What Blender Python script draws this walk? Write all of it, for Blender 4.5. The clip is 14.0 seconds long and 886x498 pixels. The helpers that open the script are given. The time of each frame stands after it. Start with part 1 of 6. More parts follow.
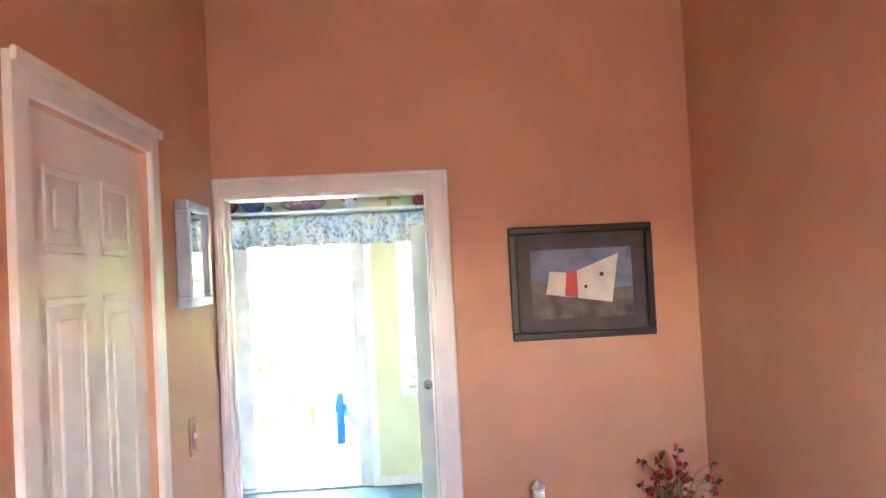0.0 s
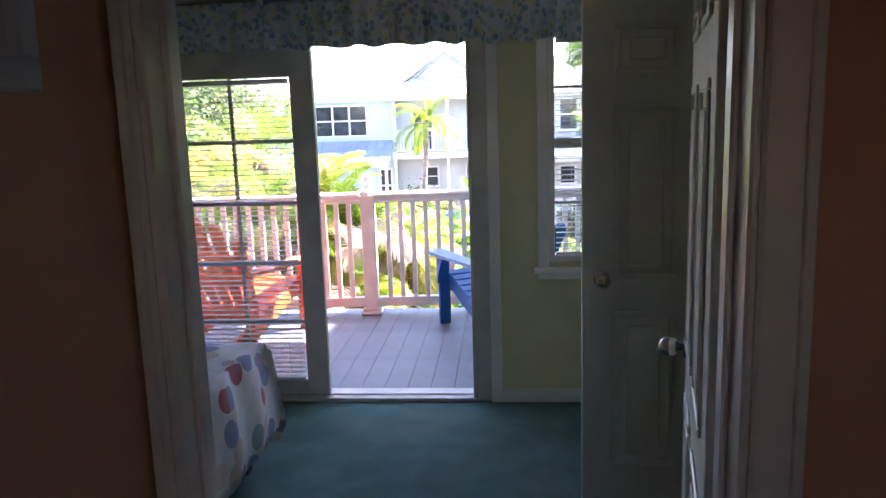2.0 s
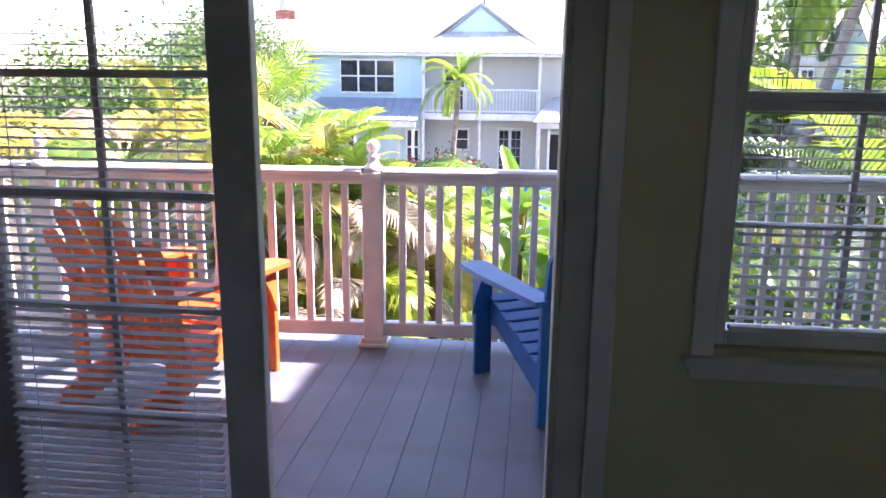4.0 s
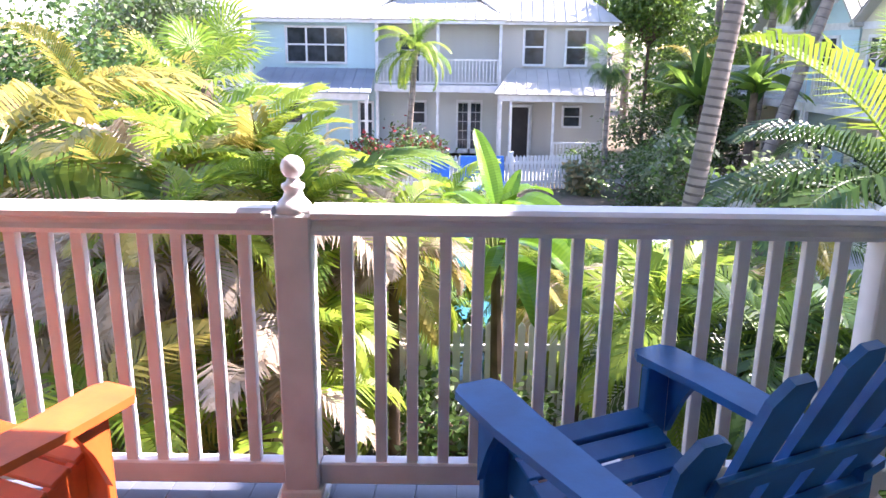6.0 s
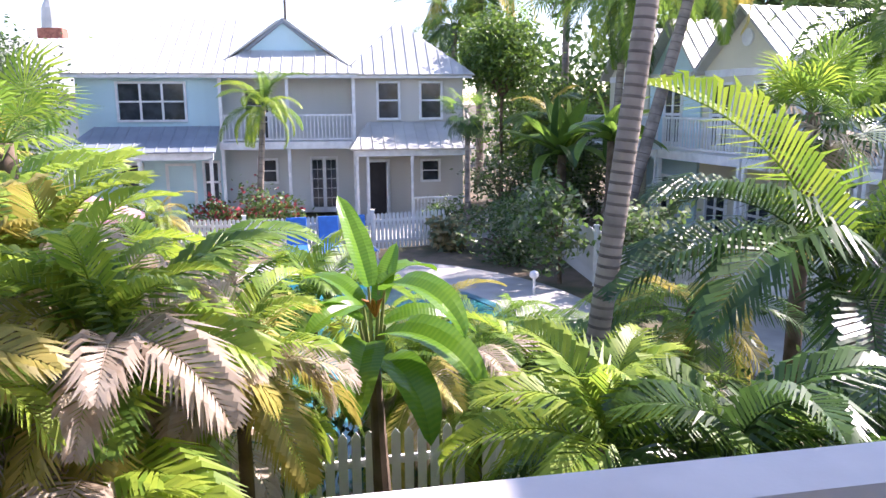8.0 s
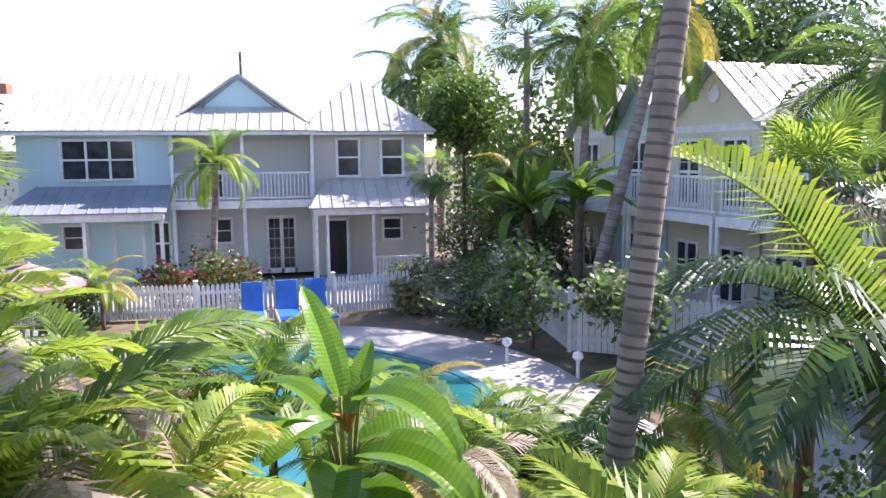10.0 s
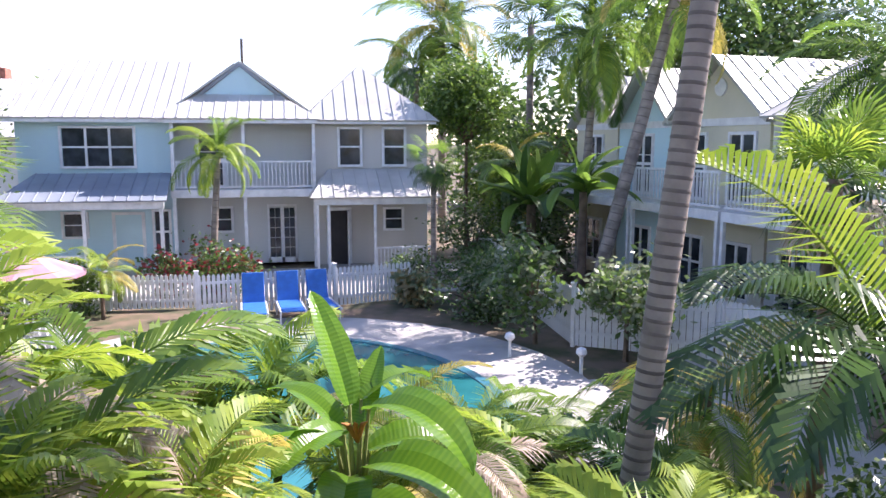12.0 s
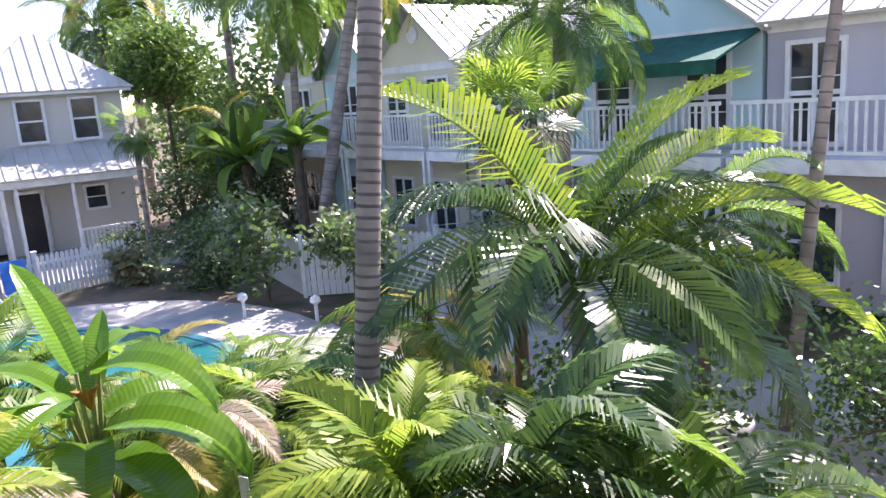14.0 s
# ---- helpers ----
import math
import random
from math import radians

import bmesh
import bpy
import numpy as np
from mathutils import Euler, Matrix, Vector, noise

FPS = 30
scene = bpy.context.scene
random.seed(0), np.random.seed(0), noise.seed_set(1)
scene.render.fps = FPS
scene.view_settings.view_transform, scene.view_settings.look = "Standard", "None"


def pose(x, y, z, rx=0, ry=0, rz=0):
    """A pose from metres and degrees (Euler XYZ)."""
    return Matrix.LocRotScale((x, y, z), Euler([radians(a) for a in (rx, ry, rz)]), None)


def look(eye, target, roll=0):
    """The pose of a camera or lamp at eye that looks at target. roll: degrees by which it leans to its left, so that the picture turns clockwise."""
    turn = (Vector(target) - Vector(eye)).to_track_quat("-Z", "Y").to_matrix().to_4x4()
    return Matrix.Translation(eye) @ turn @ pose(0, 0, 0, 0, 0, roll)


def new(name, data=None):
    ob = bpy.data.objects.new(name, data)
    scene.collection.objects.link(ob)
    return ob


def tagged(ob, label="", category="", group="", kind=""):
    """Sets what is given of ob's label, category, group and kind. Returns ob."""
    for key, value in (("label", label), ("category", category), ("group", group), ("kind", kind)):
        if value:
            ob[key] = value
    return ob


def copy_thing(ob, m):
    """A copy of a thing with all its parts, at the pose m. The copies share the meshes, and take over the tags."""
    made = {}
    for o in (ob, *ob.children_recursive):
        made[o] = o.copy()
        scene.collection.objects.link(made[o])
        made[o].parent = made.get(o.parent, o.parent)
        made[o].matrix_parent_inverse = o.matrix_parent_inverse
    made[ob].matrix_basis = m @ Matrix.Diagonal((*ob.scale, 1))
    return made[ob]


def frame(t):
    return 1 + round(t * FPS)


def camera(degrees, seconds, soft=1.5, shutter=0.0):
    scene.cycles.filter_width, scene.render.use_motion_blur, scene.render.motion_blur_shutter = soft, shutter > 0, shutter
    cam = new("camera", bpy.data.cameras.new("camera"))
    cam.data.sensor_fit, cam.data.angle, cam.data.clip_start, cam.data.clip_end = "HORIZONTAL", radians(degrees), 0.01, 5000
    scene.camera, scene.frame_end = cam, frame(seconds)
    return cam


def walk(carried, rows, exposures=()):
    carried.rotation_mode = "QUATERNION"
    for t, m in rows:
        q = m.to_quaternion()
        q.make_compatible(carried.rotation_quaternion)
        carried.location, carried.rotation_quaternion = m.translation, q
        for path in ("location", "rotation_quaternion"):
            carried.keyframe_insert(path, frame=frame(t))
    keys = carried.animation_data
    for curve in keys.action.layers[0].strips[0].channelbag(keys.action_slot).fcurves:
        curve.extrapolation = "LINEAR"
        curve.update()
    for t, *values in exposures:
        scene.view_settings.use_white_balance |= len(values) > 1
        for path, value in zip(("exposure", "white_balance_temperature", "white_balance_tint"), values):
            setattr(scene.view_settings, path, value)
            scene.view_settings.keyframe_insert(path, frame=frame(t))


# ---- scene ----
cam = camera(61.0, 14.0)
PATH = [
    (0, (1.097, -1.742, 1.696), (1.212, 0.253, 1.751), -2.9),
    (0.5, (1.043, -1.233, 1.656), (0.892, 0.758, 1.541), -0.8),
    (1, (0.981, -0.725, 1.608), (0.876, 1.263, 1.419), -1.3),
    (1.5, (0.907, -0.231, 1.587), (0.838, 1.746, 1.29), -1.8),
    (2, (0.885, 0.342, 1.57), (0.721, 2.305, 1.226), -1.8),
    (2.4, (0.867, 0.797, 1.556), (0.681, 2.765, 1.249), -0.0),
    (4.8, (0.536, 3.098, 1.44), (0.308, 5.024, 0.952), 0.5),
    (5, (0.521, 3.274, 1.439), (0.331, 5.208, 0.964), 0.2),
    (5.5, (0.391, 3.742, 1.455), (0.361, 5.67, 0.924), -1.1),
    (6, (0.355, 4.178, 1.462), (0.249, 6.107, 0.946), 0.7),
    (6.5, (0.279, 4.495, 1.412), (0.338, 6.434, 0.924), 0.9),
    (7, (0.241, 4.766, 1.392), (0.342, 6.686, 0.843), 0.7),
    (7.5, (0.26, 5.225, 1.407), (0.427, 7.17, 0.974), 1.1),
    (8, (0.261, 5.718, 1.424), (0.525, 7.663, 1.044), -0.3),
    (8.2, (0.26, 5.904, 1.429), (0.558, 7.843, 1.035), -0.4),
    (8.5, (0.264, 6.144, 1.45), (0.551, 8.092, 1.099), -0.4),
    (9, (0.265, 6.464, 1.502), (0.557, 8.42, 1.2), 1.1),
    (9.2, (0.26, 6.547, 1.509), (0.586, 8.501, 1.229), 0.3),
    (11.3, (0.139, 6.935, 1.689), (0.547, 8.879, 1.455), -0.5),
    (11.5, (0.135, 6.937, 1.694), (0.533, 8.882, 1.447), -0.3),
    (12, (0.147, 6.961, 1.675), (0.528, 8.905, 1.397), 0.0),
    (12.5, (0.167, 6.965, 1.656), (0.71, 8.871, 1.386), 0.4),
    (13, (0.121, 6.899, 1.625), (0.844, 8.741, 1.329), -1.3),
    (13.5, (0.125, 6.79, 1.593), (1.034, 8.536, 1.238), -1.6),
    (14, (0.088, 6.582, 1.556), (1.118, 8.247, 1.145), -4.3),
]
EXPOSURES = [(0.0, 7.80, 6450, 26), (0.5, 5.90, 6450, 26), (1.0, 4.90, 6450, 26), (1.5, 4.20, 6450, 28), (2.0, 3.60, 6600, 32), (2.7, 3.05, 6550, 34), (4.8, 2.60, 6400, 33), (6.5, 2.15, 6350, 31), (9.0, 1.47, 6300, 30), (12.0, 1.40, 6300, 30), (14.0, 1.60, 6400, 30)]
walk(cam, [(t, look(eye, target, roll)) for t, eye, target, roll in PATH], EXPOSURES)

# world, sun and large lights
SUN_ELEV, SUN_AZ = radians(46), radians(70)
world = bpy.data.worlds.new("sky")
scene.world = world
world.use_nodes = True
wn = world.node_tree
sky = wn.nodes.new("ShaderNodeTexSky")
sky.sky_type = "NISHITA"
sky.sun_disc = False
sky.dust_density = 0.4
sky.sun_elevation, sky.sun_rotation = SUN_ELEV, SUN_AZ
wn.links.new(sky.outputs[0], wn.nodes["Background"].inputs[0])
wn.nodes["Background"].inputs[1].default_value = 0.13
sun = new("sun", bpy.data.lights.new("sun", "SUN"))
sun.data.energy, sun.data.angle, sun.data.color = 5.0, radians(0.53), (1.0, 0.95, 0.86)
toward = Vector((math.sin(SUN_AZ) * math.cos(SUN_ELEV), math.cos(SUN_AZ) * math.cos(SUN_ELEV), math.sin(SUN_ELEV)))
sun.rotation_euler = toward.to_track_quat("Z", "Y").to_euler()
# area lamp added out of view for daylight assumed behind the viewer
hall_fill = new("hall_window_daylight", bpy.data.lights.new("hall_window_daylight", "AREA"))
hall_fill.data.shape, hall_fill.data.size, hall_fill.data.size_y = "RECTANGLE", 0.46, 0.4
hall_fill.data.energy, hall_fill.data.color = 0.12, (1.0, 0.86, 0.7)
hall_fill.matrix_world = look((1.35, -3.42, 1.6), (1.35, 0, 1.4))


# ---------- materials ----------
def material(name, color, rough=0.6, var=0.12, scale=8.0, bump=0.1, fine=90.0, metal=0.0, second=None, spread=0.0, trans=0.0, coat=0.0):
    """A two-scale procedural surface: large blotches, fine grain, relief, and a little change from piece to piece."""
    m = bpy.data.materials.new(name)
    m.use_nodes = True
    nt = m.node_tree
    b = nt.nodes["Principled BSDF"]
    tc = nt.nodes.new("ShaderNodeTexCoord")
    n1, n2 = nt.nodes.new("ShaderNodeTexNoise"), nt.nodes.new("ShaderNodeTexNoise")
    n1.inputs["Scale"].default_value, n2.inputs["Scale"].default_value = scale, fine
    n1.inputs["Detail"].default_value, n2.inputs["Detail"].default_value = 5, 3
    for n in (n1, n2):
        nt.links.new(tc.outputs["Object"], n.inputs["Vector"])
    ramp = nt.nodes.new("ShaderNodeValToRGB")
    other = second or tuple(c * (1 - 2.2 * var) for c in color)
    ramp.color_ramp.elements[0].color = (*other, 1)
    ramp.color_ramp.elements[1].color = (*color, 1)
    ramp.color_ramp.elements[0].position, ramp.color_ramp.elements[1].position = 0.34, 0.62
    nt.links.new(n1.outputs["Fac"], ramp.inputs[0])
    hsv = nt.nodes.new("ShaderNodeHueSaturation")
    info = nt.nodes.new("ShaderNodeObjectInfo")
    add = nt.nodes.new("ShaderNodeMath")
    add.operation = "MULTIPLY_ADD"
    add.inputs[1].default_value, add.inputs[2].default_value = 0.25 * var, 1 - 0.12 * var
    nt.links.new(n2.outputs["Fac"], add.inputs[0])
    pick = nt.nodes.new("ShaderNodeMath")
    pick.operation = "MULTIPLY_ADD"
    pick.inputs[1].default_value, pick.inputs[2].default_value = spread, -spread / 2
    nt.links.new(info.outputs["Random"], pick.inputs[0])
    tot = nt.nodes.new("ShaderNodeMath")
    nt.links.new(add.outputs[0], tot.inputs[0])
    nt.links.new(pick.outputs[0], tot.inputs[1])
    nt.links.new(tot.outputs[0], hsv.inputs["Value"])
    nt.links.new(ramp.outputs[0], hsv.inputs["Color"])
    nt.links.new(hsv.outputs[0], b.inputs["Base Color"])
    b.inputs["Roughness"].default_value, b.inputs["Metallic"].default_value = rough, metal
    b.inputs["Coat Weight"].default_value = coat
    if bump:
        bp = nt.nodes.new("ShaderNodeBump")
        bp.inputs["Strength"].default_value, bp.inputs["Distance"].default_value = bump, 0.004
        nt.links.new(n2.outputs["Fac"], bp.inputs["Height"])
        nt.links.new(bp.outputs[0], b.inputs["Normal"])
    if trans:
        tr, mix = nt.nodes.new("ShaderNodeBsdfTranslucent"), nt.nodes.new("ShaderNodeMixShader")
        nt.links.new(hsv.outputs[0], tr.inputs[0])
        mix.inputs[0].default_value = trans
        nt.links.new(b.outputs[0], mix.inputs[1])
        nt.links.new(tr.outputs[0], mix.inputs[2])
        nt.links.new(mix.outputs[0], nt.nodes["Material Output"].inputs[0])
    return m


def leaf_material(name, color, second, trans=0.45, rough=0.45, island=0.5):
    """Foliage: each leaflet differs, light shines through it."""
    m = material(name, color, rough, 0.15, 3.0, 0.0, 30.0, second=second, spread=0.3, trans=trans)
    nt = m.node_tree
    geo = nt.nodes.new("ShaderNodeNewGeometry")
    ramp = [n for n in nt.nodes if n.type == "VALTORGB"][0]
    n1 = ramp.inputs[0].links[0].from_node
    mixn = nt.nodes.new("ShaderNodeMix")
    mixn.inputs[0].default_value = island
    nt.links.new(n1.outputs["Fac"], mixn.inputs[2])
    nt.links.new(geo.outputs["Random Per Island"], mixn.inputs[3])
    nt.links.new(mixn.outputs[0], ramp.inputs[0])
    ramp.color_ramp.elements[0].position, ramp.color_ramp.elements[1].position = 0.2, 0.8
    return m


def glass_material():
    m = bpy.data.materials.new("window_glass")
    m.use_nodes = True
    nt = m.node_tree
    nt.nodes.remove(nt.nodes["Principled BSDF"])
    tr, gl, mix = nt.nodes.new("ShaderNodeBsdfTransparent"), nt.nodes.new("ShaderNodeBsdfGlossy"), nt.nodes.new("ShaderNodeMixShader")
    gl.inputs["Roughness"].default_value = 0.02
    fr = nt.nodes.new("ShaderNodeFresnel")
    fr.inputs[0].default_value = 1.4
    nt.links.new(fr.outputs[0], mix.inputs[0])
    nt.links.new(tr.outputs[0], mix.inputs[1])
    nt.links.new(gl.outputs[0], mix.inputs[2])
    nt.links.new(mix.outputs[0], nt.nodes["Material Output"].inputs[0])
    return m


def voronoi_material(name, colors, scale, base, rough=0.8, cover=0.5):
    """Cloth printed with patches of several colours on a pale ground."""
    m = material(name, base, rough, 0.05, 20, 0.3, 300)
    nt = m.node_tree
    b = nt.nodes["Principled BSDF"]
    hsv = b.inputs["Base Color"].links[0].from_node
    tc = [n for n in nt.nodes if n.type == "TEX_COORD"][0]
    vo = nt.nodes.new("ShaderNodeTexVoronoi")
    vo.inputs["Scale"].default_value = scale
    nt.links.new(tc.outputs["Object"], vo.inputs["Vector"])
    sep = nt.nodes.new("ShaderNodeSeparateColor")
    nt.links.new(vo.outputs["Color"], sep.inputs[0])
    ramp = nt.nodes.new("ShaderNodeValToRGB")
    ramp.color_ramp.interpolation = "CONSTANT"
    for i, c in enumerate(colors):
        e = ramp.color_ramp.elements[i] if i < 2 else ramp.color_ramp.elements.new(i / len(colors))
        e.position, e.color = i / len(colors), (*c, 1)
    nt.links.new(sep.outputs[0], ramp.inputs[0])
    less = nt.nodes.new("ShaderNodeMath")
    less.operation = "LESS_THAN"
    less.inputs[1].default_value = cover
    nt.links.new(vo.outputs["Distance"], less.inputs[0])
    mx = nt.nodes.new("ShaderNodeMix")
    mx.data_type = "RGBA"
    nt.links.new(less.outputs[0], mx.inputs[0])
    nt.links.new(hsv.outputs[0], mx.inputs[6])
    nt.links.new(ramp.outputs[0], mx.inputs[7])
    nt.links.new(mx.outputs[2], b.inputs["Base Color"])
    return m


M_ORANGE = material("salmon_wall_paint", (0.58, 0.30, 0.18), 0.55, 0.04, 3, 0.12, 220)
M_YELLOW = material("pale_yellow_paint", (0.62, 0.60, 0.36), 0.6, 0.04, 3, 0.1, 220)
M_CEIL = material("white_ceiling_paint", (0.78, 0.77, 0.74), 0.8, 0.03, 3, 0.1, 200)
M_TRIM = material("white_gloss_trim", (0.76, 0.75, 0.73), 0.32, 0.05, 5, 0.03, 120)
M_ALU = material("grey_white_door_frame", (0.62, 0.60, 0.56), 0.4, 0.1, 6, 0.05, 150)
M_CARPET = material("green_carpet", (0.085, 0.20, 0.19), 0.95, 0.12, 5, 0.9, 420)
M_TILEFLOOR = material("tan_hall_floor", (0.42, 0.33, 0.24), 0.5, 0.1, 4, 0.1, 100)
M_RAIL = material("white_rail_paint", (0.78, 0.74, 0.74), 0.45, 0.06, 6, 0.06, 130)
M_DECK = material("grey_blue_deck_paint", (0.15, 0.165, 0.21), 0.5, 0.14, 3, 0.2, 160, spread=0.1)
M_BLUE = material("blue_chair_paint", (0.008, 0.14, 0.42), 0.42, 0.12, 9, 0.08, 120, spread=0.06)
M_REDOR = material("orange_chair_paint", (0.80, 0.15, 0.03), 0.45, 0.12, 9, 0.08, 120, spread=0.06)
M_BLACK = material("black_picture_frame", (0.012, 0.011, 0.012), 0.35, 0.2, 8, 0.05, 90)
M_BLUEFRAME = material("pale_blue_frame", (0.42, 0.52, 0.66), 0.35, 0.08, 8, 0.05, 90)
M_MAT = material("dark_picture_mat", (0.075, 0.06, 0.065), 0.7, 0.1, 9, 0.05, 200)
M_PSKY = material("picture_sky", (0.20, 0.27, 0.42), 0.6, 0.25, 7, 0.0, 80)
M_PSAND = material("picture_sand", (0.17, 0.14, 0.13), 0.6, 0.3, 14, 0.0, 80)
M_WHITE = material("white_print", (0.72, 0.70, 0.66), 0.6, 0.08, 14, 0.0, 80)
M_RED = material("red_print", (0.62, 0.09, 0.06), 0.6, 0.1, 14, 0.0, 80)
M_BRASS = material("brushed_nickel", (0.62, 0.58, 0.52), 0.25, 0.1, 30, 0.02, 200, metal=1.0)
M_BLIND = material("white_blind_slat", (0.80, 0.79, 0.77), 0.5, 0.04, 8, 0.0, 100, trans=0.25)
M_GLASS = glass_material()
M_MIRROR = material("mirror_silver", (0.85, 0.86, 0.86), 0.03, 0.0, 4, 0.0, 50, metal=1.0)
M_VAL = voronoi_material("blue_floral_valance", [(0.24, 0.32, 0.50), (0.38, 0.48, 0.60), (0.6, 0.57, 0.36), (0.33, 0.43, 0.40), (0.6, 0.6, 0.6)], 34, (0.60, 0.63, 0.66), cover=0.55)
M_QUILT = voronoi_material("patchwork_quilt", [(0.45, 0.12, 0.15), (0.24, 0.27, 0.42), (0.25, 0.38, 0.40), (0.58, 0.42, 0.38), (0.42, 0.26, 0.36), (0.62, 0.58, 0.60)], 8.0, (0.68, 0.65, 0.67), cover=0.44)
M_GROUND = material("garden_soil", (0.17, 0.12, 0.08), 0.95, 0.3, 1.5, 0.8, 40, second=(0.06, 0.07, 0.03))
M_PAVE = material("pale_pool_deck", (0.42, 0.40, 0.37), 0.8, 0.12, 1.2, 0.3, 60)
M_WATER = material("pool_water", (0.02, 0.17, 0.18), 0.06, 0.12, 1.4, 0.15, 6)
M_TILEEDGE = material("pool_edge_tile", (0.05, 0.20, 0.26), 0.3, 0.2, 9, 0.1, 60)
M_FENCE = material("white_picket_paint", (0.76, 0.76, 0.76), 0.5, 0.08, 4, 0.06, 90)
M_METALROOF = material("pale_metal_roof", (0.50, 0.495, 0.46), 0.42, 0.1, 0.9, 0.05, 40)
# porch roof's shade put into its colour; the dark gable trim shares the tone
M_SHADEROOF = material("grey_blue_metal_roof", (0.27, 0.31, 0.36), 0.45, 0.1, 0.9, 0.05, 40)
M_WALLBLUE = material("pale_blue_siding", (0.50, 0.68, 0.72), 0.7, 0.05, 0.8, 0.1, 60)
M_WALLGREY = material("pale_grey_siding", (0.56, 0.57, 0.55), 0.7, 0.05, 0.8, 0.1, 60)
M_WALLTAUPE = material("warm_grey_siding", (0.55, 0.52, 0.47), 0.7, 0.05, 0.8, 0.1, 60)
M_WALLCREAM = material("cream_siding", (0.64, 0.60, 0.46), 0.7, 0.05, 0.8, 0.1, 60)
M_WALLLILAC = material("lilac_grey_siding", (0.46, 0.45, 0.50), 0.7, 0.05, 0.8, 0.1, 60)
M_PANE = material("dark_window_pane", (0.05, 0.06, 0.075), 0.12, 0.3, 2, 0.0, 30)
M_DOORDARK = material("dark_open_doorway", (0.03, 0.022, 0.022), 0.6, 0.2, 3, 0.0, 30)
M_AWN = material("green_awning_canvas", (0.015, 0.16, 0.12), 0.75, 0.15, 4, 0.2, 200, trans=0.25)
M_PINK = material("pink_umbrella_canvas", (0.52, 0.27, 0.32), 0.8, 0.1, 3, 0.15, 200, trans=0.2)
M_CREAMCAN = material("faded_umbrella_canvas", (0.56, 0.36, 0.39), 0.8, 0.1, 3, 0.15, 200, trans=0.2)
M_SLING = material("blue_sling_fabric", (0.02, 0.15, 0.50), 0.6, 0.1, 5, 0.15, 200)
M_TRUNK = material("grey_palm_bark", (0.30, 0.25, 0.21), 0.85, 0.25, 3, 0.6, 40)
M_RING = material("dark_palm_ring", (0.16, 0.13, 0.11), 0.9, 0.2, 5, 0.5, 40)
M_BARK = material("brown_bark", (0.16, 0.11, 0.075), 0.9, 0.25, 4, 0.8, 40)
M_STALK = material("pale_green_stalk", (0.22, 0.25, 0.08), 0.6, 0.2, 4, 0.1, 40)
L_PALM = leaf_material("palm_leaflet", (0.22, 0.34, 0.05), (0.08, 0.17, 0.025), 0.55)
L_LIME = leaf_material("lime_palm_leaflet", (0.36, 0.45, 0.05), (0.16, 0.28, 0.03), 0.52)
L_DRY = leaf_material("dry_palm_leaflet", (0.56, 0.47, 0.37), (0.34, 0.25, 0.17), 0.42, 0.6)
L_GOLD = leaf_material("yellowing_leaflet", (0.52, 0.42, 0.10), (0.26, 0.25, 0.04), 0.45)
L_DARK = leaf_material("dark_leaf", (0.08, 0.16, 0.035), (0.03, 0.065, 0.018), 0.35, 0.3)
L_MID = leaf_material("mid_green_leaf", (0.16, 0.26, 0.06), (0.06, 0.11, 0.03), 0.45)
L_GREY = leaf_material("silver_green_leaf", (0.30, 0.35, 0.22), (0.12, 0.16, 0.08), 0.4)
L_BAN = leaf_material("paddle_leaf", (0.20, 0.36, 0.03), (0.07, 0.20, 0.02), 0.5, 0.25, 0.3)
def ribbed(m, scale):
    """Fine parallel ribs across a broad leaf, in tone and relief."""
    nt = m.node_tree
    wave, tc = nt.nodes.new("ShaderNodeTexWave"), [n for n in nt.nodes if n.type == "TEX_COORD"][0]
    wave.inputs["Scale"].default_value, wave.inputs["Distortion"].default_value = scale, 1.5
    wave.inputs["Detail"].default_value = 2
    nt.links.new(tc.outputs["Object"], wave.inputs["Vector"])
    ramp = [n for n in nt.nodes if n.type == "VALTORGB"][0]
    old = ramp.inputs[0].links[0].from_socket
    mix = nt.nodes.new("ShaderNodeMix")
    mix.inputs[0].default_value = 0.16
    nt.links.new(old, mix.inputs[2])
    nt.links.new(wave.outputs["Fac"], mix.inputs[3])
    nt.links.new(mix.outputs[0], ramp.inputs[0])
    bp = nt.nodes.new("ShaderNodeBump")
    bp.inputs["Strength"].default_value, bp.inputs["Distance"].default_value = 0.3, 0.004
    nt.links.new(wave.outputs["Fac"], bp.inputs["Height"])
    nt.links.new(bp.outputs[0], nt.nodes["Principled BSDF"].inputs["Normal"])


ribbed(L_BAN, 9.0)
L_RED = leaf_material("red_flower", (0.50, 0.05, 0.06), (0.20, 0.02, 0.03), 0.2)
M_FLOWER = material("orange_bract", (0.45, 0.17, 0.03), 0.6, 0.2, 20, 0.1, 90)
L_STRAW = leaf_material("straw_grass", (0.42, 0.34, 0.18), (0.20, 0.17, 0.07), 0.3)


# ---------- building helpers ----------
def link(name, bm, mat, parent=None, label="", smooth=False):
    me = bpy.data.meshes.new(name)
    if smooth:
        for f in bm.faces:
            f.smooth = True
    bm.to_mesh(me)
    bm.free()
    for x in (mat if isinstance(mat, (list, tuple)) else [mat]):
        me.materials.append(x)
    ob = new(name, me)
    if parent is not None:
        ob.parent = parent
    if label:
        tagged(ob, label)
    return ob


part = link


def thing(name, label, category, m=None, group="", kind=""):
    ob = new(name)
    ob.empty_display_size = 0.1
    if m is not None:
        ob.matrix_basis = m
    return tagged(ob, label, category, group, kind)


def share(name, ob, m, parent):
    """Another object on the same mesh."""
    o = new(name, ob.data)
    o.parent = parent
    o.matrix_basis = m
    return o


